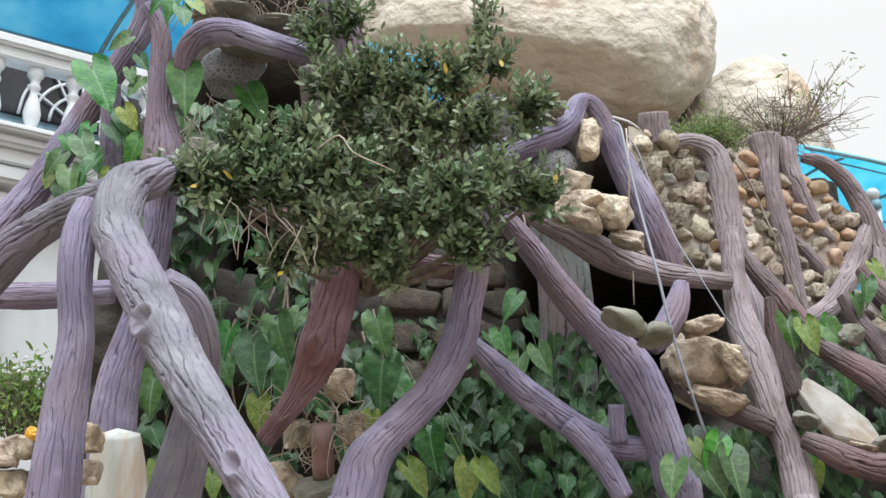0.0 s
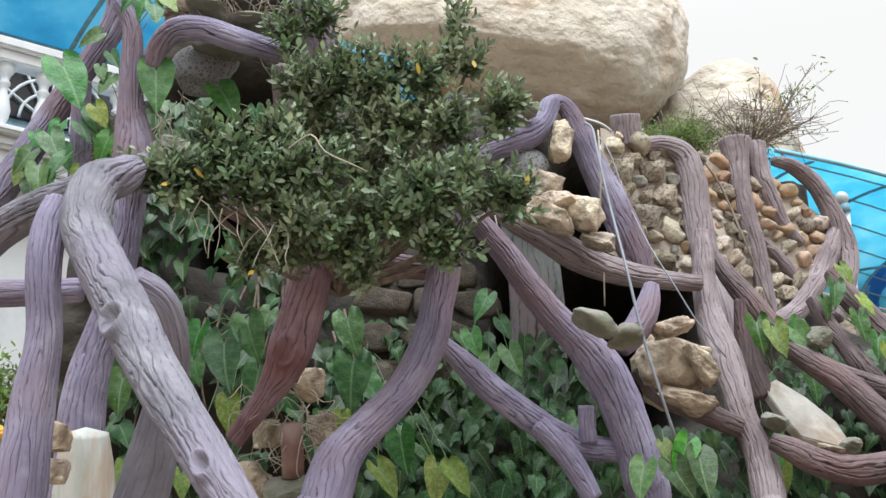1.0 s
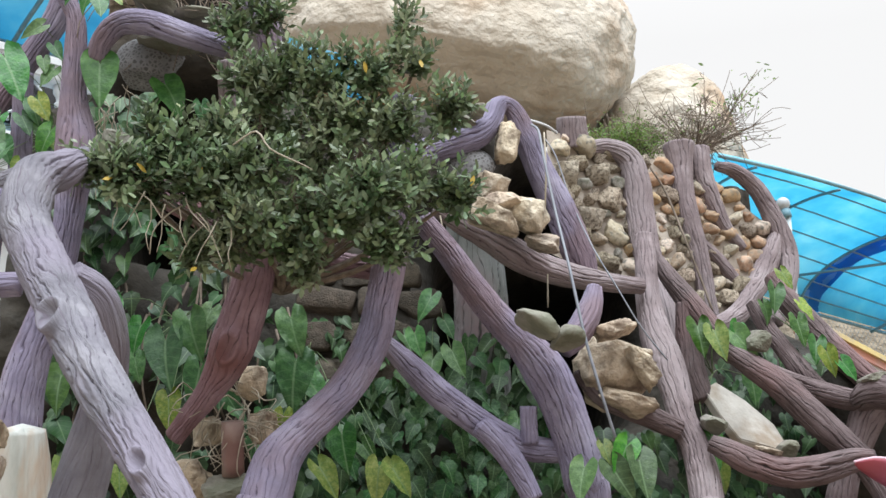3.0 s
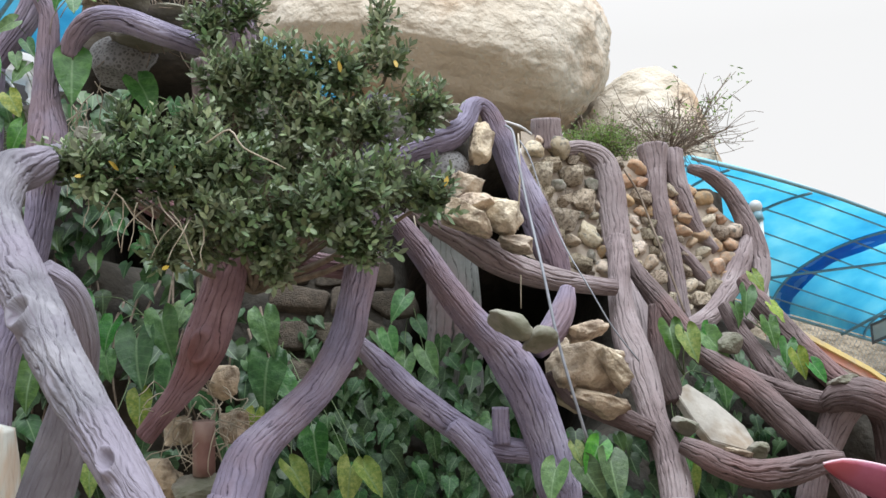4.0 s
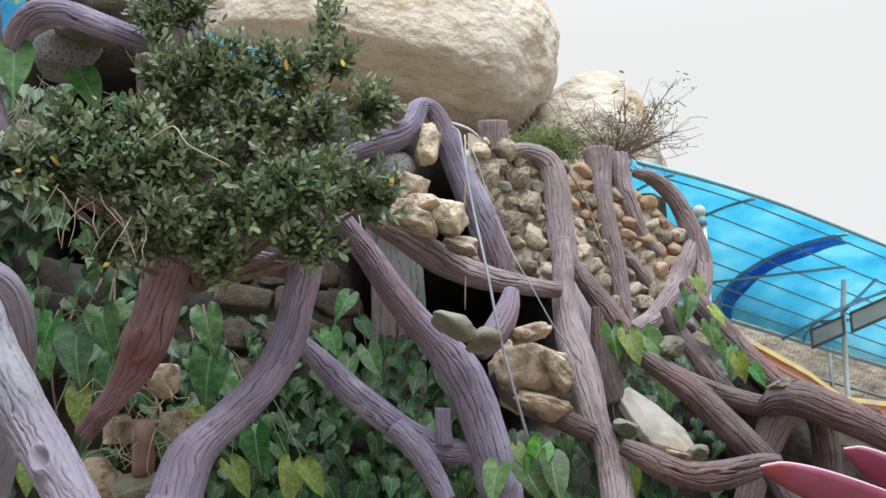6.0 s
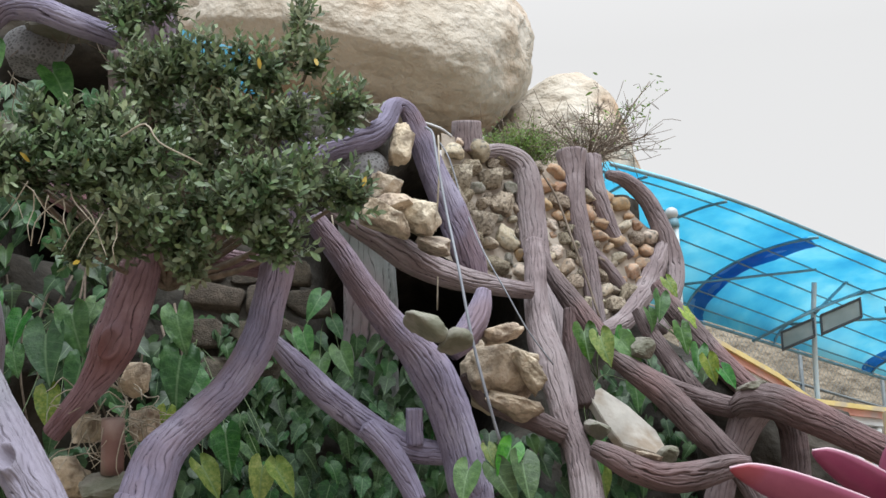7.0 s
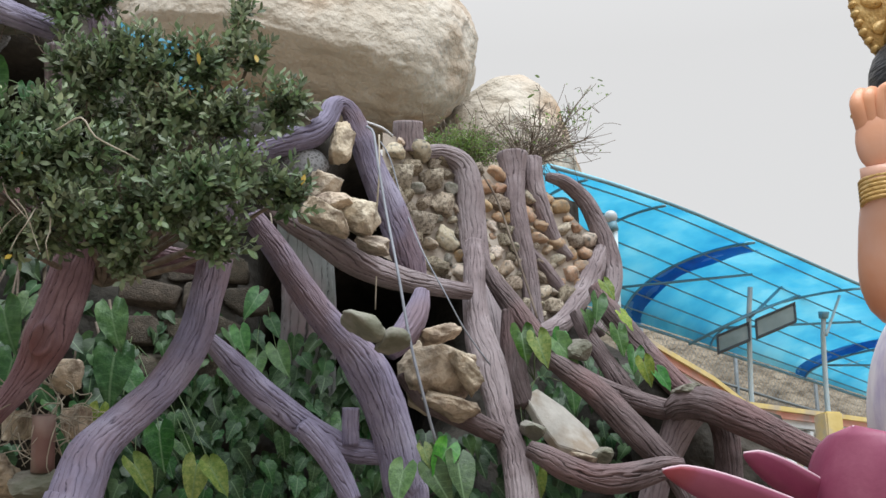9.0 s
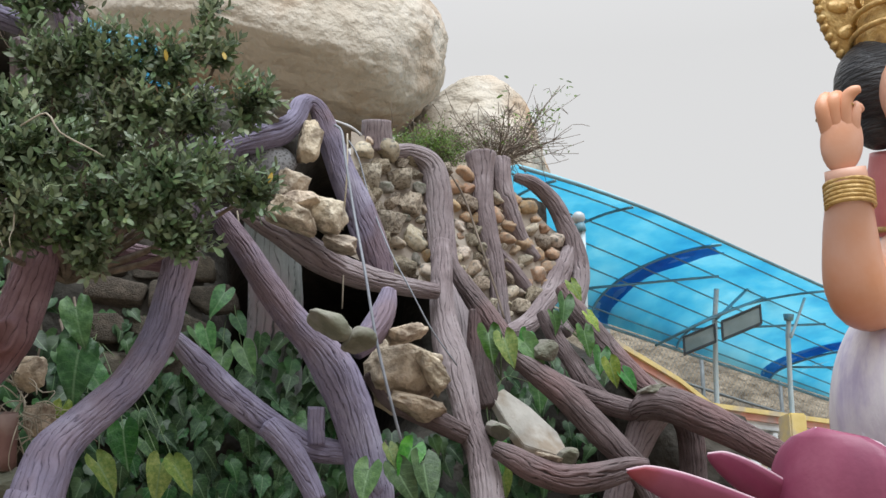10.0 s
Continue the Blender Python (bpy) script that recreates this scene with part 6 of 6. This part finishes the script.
part("bloom", stone((0.091, 0.07, 0.071), 5, 0, 0.3, 4), MARI, mg, m=Matrix.Translation((-1.831, 5.585, 2.524)))
part("stem", tube([(*(-1.838, 5.608, 2.518), 0.004), (*(-1.854, 5.773, 2.266), 0.005)], 6), STALK, mg)
WHITEFLOWER = material("white_floret", [(0.3, (0.6, 0.58, 0.55)), (0.7, (0.75, 0.73, 0.70))], scale=9, rough=0.7, bump=0)
wf = thing("white_flower_spike", "spike of small white florets", "flower", (-1.949, 5.730, 2.727))
part("stem", tube([(*(-1.962, 5.810, 2.478), 0.004), (*(-1.965, 5.682, 2.877), 0.003)], 6), STALK, wf)
for k in range(16):
    c = Vector((-1.967, 5.690, 2.852)) + Vector((prng.uniform(-.06, .06), prng.uniform(-.03, .03), prng.uniform(-.06, .06)))
    part("floret", stone((0.017, 0.017, 0.014), k, 0, 0.3, 1), WHITEFLOWER, wf, m=Matrix.Translation(c))

# ---- stones ----
def lay(name, at, size, rot, seed, mat, label, facets=9, rough=0.06, category="stone", group="loose stones on the limbs"):
    boxy = 0.3 if any(w in label for w in ("squared", "block", "rubble")) else 0.62
    if "lichened" in label:
        boxy, facets, rough = 0.7, 5, 0.1
    if mat in (TANSTONE, SHADEROCK) and boxy > 0.5:
        return single(name, angular(size, seed, 0.1), mat, label, category, group, m=pose(*at, *rot))
    return single(name, stone(size, seed, 4 if boxy < 0.5 else facets, rough, 4, boxy), mat, label, category, group, m=pose(*at, *rot))


R = radians
TAN, FLAT, GREY = "rough tan rock wedged among the limbs", "flat broken tan slab resting on a limb", "weathered grey stone resting on a limb"
for k, (at, size, rot, mat, lab) in enumerate((
    ((0.699, 6.141, 3.735), (0.294, 0.26, 0.123), (0, 22, 10), TANSTONE, FLAT), ((0.897, 6.227, 3.796), (0.197, 0.24, 0.185), (10, 15, 30), TANSTONE, TAN), ((0.972, 6.267, 3.672), (0.221, 0.22, 0.113), (0, 14, -20), TANSTONE, FLAT),
    ((0.811, 6.301, 3.893), (0.242, 0.3, 0.163), (0, 18, 40), TANSTONE, TAN), ((0.720, 6.464, 4.039), (0.199, 0.3, 0.218), (0, 0, 15), TANSTONE, TAN), ((0.809, 6.482, 4.309), (0.145, 0.22, 0.272), (0, 12, 0), TANSTONE, "upright ochre stone under the arched limb"),
    ((0.563, 6.300, 4.366), (0.131, 0.14, 0.087), (0, 5, 0), GREYSTONE, "small grey stone lying on the arched limb"), ((0.632, 6.360, 4.467), (0.118, 0.14, 0.106), (0, -8, 30), GREYSTONE, "small grey stone lying on the arched limb"),
    ((0.861, 5.674, 3.064), (0.259, 0.24, 0.132), (14, 16, 0), GREYSTONE, "flat lichened grey stone on the leaning trunk"), ((0.985, 5.645, 2.991), (0.141, 0.2, 0.126), (0, 10, 20), GREYSTONE, "blunt lichened grey stone on the leaning trunk"),
    ((1.296, 6.067, 3.148), (0.218, 0.22, 0.101), (0, -12, 0), TANSTONE, FLAT), ((1.328, 6.332, 2.978), (0.434, 0.4, 0.347), (0, 25, 0), TANSTONE, "large split tan rock between two limbs"), ((1.440, 6.172, 2.987), (0.285, 0.2, 0.097), (0, 52, 0), TANSTONE, FLAT),
    ((1.394, 6.282, 2.807), (0.341, 0.3, 0.114), (0, 20, 0), TANSTONE, TAN),
    ((2.235, 6.402, 2.596), (0.139, 0.16, 0.110), (0, 0, 0), GREYSTONE, "rounded grey stone lying on a root"), ((2.171, 6.523, 3.210), (0.158, 0.2, 0.126), (0, 10, 0), GREYSTONE, GREY), ((2.876, 6.635, 3.025), (0.215, 0.2, 0.111), (0, 6, 10), GREYSTONE, "flat grey stone lying on crossing roots"),
    ((1.843, 6.332, 2.715), (0.119, 0.2, 0.107), (0, 30, 10), GREYSTONE, GREY), ((2.078, 6.221, 2.559), (0.164, 0.16, 0.059), (0, 18, 0), TANSTONE, FLAT),
    ((-1.101, 5.337, 3.786), (0.139, 0.14, 0.113), (0, 0, 0), GREYSTONE, "smooth rounded stone set beside the tall trunk"),
    ((-1.019, 5.550, 4.597), (0.252, 0.25, 0.084), (0, 12, 0), GREYSTONE, "mossy flat stone on the arched limb"), ((-0.823, 5.562, 4.559), (0.224, 0.25, 0.073), (0, 10, 20), GREYSTONE, "mossy flat stone on the arched limb"), ((-1.178, 5.625, 4.688), (0.168, 0.25, 0.123), (0, 0, 10), TANSTONE, TAN),
    ((-0.922, 5.689, 4.490), (0.427, 0.3, 0.114), (0, 10, 0), GREYSTONE, "grey stone shelf under the arched limb"),
    ((-0.515, 6.115, 2.837), (0.162, 0.25, 0.179), (0, 0, 5), TANSTONE, "squared tan step stone"), ((-0.469, 6.128, 2.631), (0.176, 0.25, 0.149), (0, 4, 0), TANSTONE, "squared tan step stone"), ((-0.700, 6.087, 2.596), (0.154, 0.25, 0.154), (0, -4, 0), TANSTONE, "squared tan step stone"),
    ((-0.574, 5.866, 2.303), (0.262, 0.3, 0.157), (0, 0, 0), GREYSTONE, "grey stone base below the clay pipe"), ((-0.744, 5.959, 2.340), (0.187, 0.3, 0.213), (0, 0, 0), TANSTONE, "squared tan step stone"),
    ((-1.452, 5.191, 2.443), (0.099, 0.12, 0.127), (0, 0, 10), TANSTONE, "broken tan block beside the plaster base"), ((-1.475, 5.236, 2.302), (0.113, 0.12, 0.117), (0, 5, 0), TANSTONE, "broken tan block beside the plaster base"),
    ((-1.980, 5.710, 2.462), (0.154, 0.2, 0.154), (0, 0, 0), TANSTONE, "rubble stone of a low wall"), ((-1.859, 5.710, 2.462), (0.139, 0.2, 0.118), (0, 10, 0), TANSTONE, "rubble stone of a low wall"), ((-1.967, 5.757, 2.315), (0.206, 0.2, 0.144), (0, 0, 0), TANSTONE, "rubble stone of a low wall"), ((-1.813, 5.762, 2.301), (0.129, 0.2, 0.129), (0, 0, 0), TANSTONE, "rubble stone of a low wall"),
)):
    lay("stone", at, size, rot, 100 + k, mat, lab, 7 if mat is GREYSTONE else 11, 0.09 if mat is GREYSTONE else 0.13)

# pale slab between the roots
slab = bmesh.new()
edge = [Vector(v) for v in ((1.969, 6.900, 3.018), (2.062, 6.960, 3.075), (2.237, 7.000, 2.977), (2.392, 6.980, 2.835), (2.426, 6.920, 2.728), (2.372, 6.850, 2.668), (2.129, 6.800, 2.719), (2.041, 6.830, 2.853))]
loops = [[slab.verts.new(v + Vector((0, o, -o))) for v in edge] for o in (0.05, 0.0)]
slab.faces.new(loops[0][::-1]), slab.faces.new(loops[1])
for i in range(8):
    slab.faces.new((loops[0][i], loops[0][(i + 1) % 8], loops[1][(i + 1) % 8], loops[1][i]))
bmesh.ops.recalc_face_normals(slab, faces=slab.faces)
bmesh.ops.bevel(slab, geom=slab.edges[:], offset=0.006, segments=2, affect="EDGES")
single("stone_slab", slab, WHITESTONE, "pale broken stone slab propped between the roots", "stone slab")
# added dark mass, stands in for the shaded hollow between the roots
lay("rock", (3.256, 7.418, 2.671), (1.1, 0.7, 1.1), (0, 0, 10), 500, SHADEROCK, "dark rock behind the arching roots", 8, 0.1, "rock")

# cobbles bedded in the upper wall
def cobble_low(x):
    return np.interp(x, (1.2, 1.65, 2.15, 2.5, 2.85), (3.95, 3.82, 3.62, 3.76, 4.12))


def cobble_high(x):
    return np.interp(x, (1.2, 2.4, 2.85), (4.84, 4.74, 4.44))


def cobble_face(u, v):
    x = 1.2 + u * 1.68
    z = cobble_low(x) + v * (cobble_high(x) - cobble_low(x))
    return np.stack([x, wall_y(x, z) + 0.10 + 0.018 * fnoise(np.stack([x, 0 * x, z], 1) * 5, 2, 3), z], 1)


bed = single("cobble_wall", grid_mesh(np.linspace(0, 1, 70), np.linspace(0, 1, 50), cobble_face), MORTAR, "cement bed studded with rounded cobbles", "cobble wall", kind="structure")
crng = np.random.default_rng(77)
shapes = [baked(stone((1, 0.9, 0.9), 300 + k, 5, 0.2, 3, 0.85)) for k in range(10)]
rough_shapes = [baked(angular((1, 0.9, 0.9), 330 + k)) for k in range(6)]
flat_shapes = [baked(stone((1, 1, 1), 360 + k, 4, 0.08, 3, 0.35)) for k in range(5)]
pools = {}
for nm, mat, src in (("cobble", COBBLE, shapes), ("orange", ORANGESTONE, shapes), ("grey", GREYSTONE, shapes), ("tan", TANSTONE, rough_shapes), ("wall", MASONRY, flat_shapes)):
    pools[nm] = []
    for s in src:
        c = s.copy()
        c.materials.append(mat)
        pools[nm].append(c)
laid = []
for size in [0.19] * 10 + [0.15] * 30 + [0.12] * 260 + [0.095] * 350 + [0.07] * 260:
    for _ in range(30):
        x = crng.uniform(1.25, 2.84)
        z = crng.uniform(float(cobble_low(x)) + 0.05, float(cobble_high(x)) - 0.04)
        if size > 0.18 and x > 1.8:
            continue
        if all((x - a) ** 2 + (z - b) ** 2 > (0.42 * (size + s)) ** 2 for a, b, s in laid):
            laid.append((x, z, size))
            break
for x, z, s in laid:
    warm = x > 1.75 and crng.random() < (0.6 if x > 2.35 and z > 4.2 else 0.22)
    kind = "orange" if warm else crng.choice(["tan", "tan", "tan", "tan", "cobble", "cobble", "grey"] if x < 1.72 else ["cobble", "cobble", "cobble", "tan", "tan", "orange"])
    y = float(wall_y(np.array(x), np.array(z))) + 0.10 - crng.uniform(0, 0.03)
    me = pools[kind][crng.integers(0, len(pools[kind]))]
    part("cobble", me, None, bed, m=pose(x, y, z, crng.uniform(-25, 25), crng.uniform(-35, 35), crng.uniform(-40, 40)) @ Matrix.Diagonal((s * crng.uniform(0.95, 1.25), s * 0.95, s * crng.uniform(0.8, 1.05), 1)))

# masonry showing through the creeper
masonry = single("stone_masonry", grid_mesh(np.linspace(-0.36, 0.3, 20), np.linspace(3.0, 3.8, 24), lambda x, z: np.stack([x, wall_y(x, z) - 0.16, z], 1)), SHADEROCK, "mortar of a rough stone retaining wall", "retaining wall", kind="structure")
z, row = 3.0, 0
while z < 3.75:
    x, hgt = -0.36 - 0.05 * (row % 2), crng.uniform(0.16, 0.26)
    while x < 0.25:
        w = crng.uniform(0.18, 0.36)
        y = float(wall_y(np.array(x), np.array(z))) - 0.16
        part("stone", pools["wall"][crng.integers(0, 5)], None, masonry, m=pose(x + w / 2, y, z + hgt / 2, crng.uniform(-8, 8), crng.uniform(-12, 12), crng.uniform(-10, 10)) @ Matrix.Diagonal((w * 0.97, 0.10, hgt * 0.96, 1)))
        x += w
    z += hgt
    row += 1
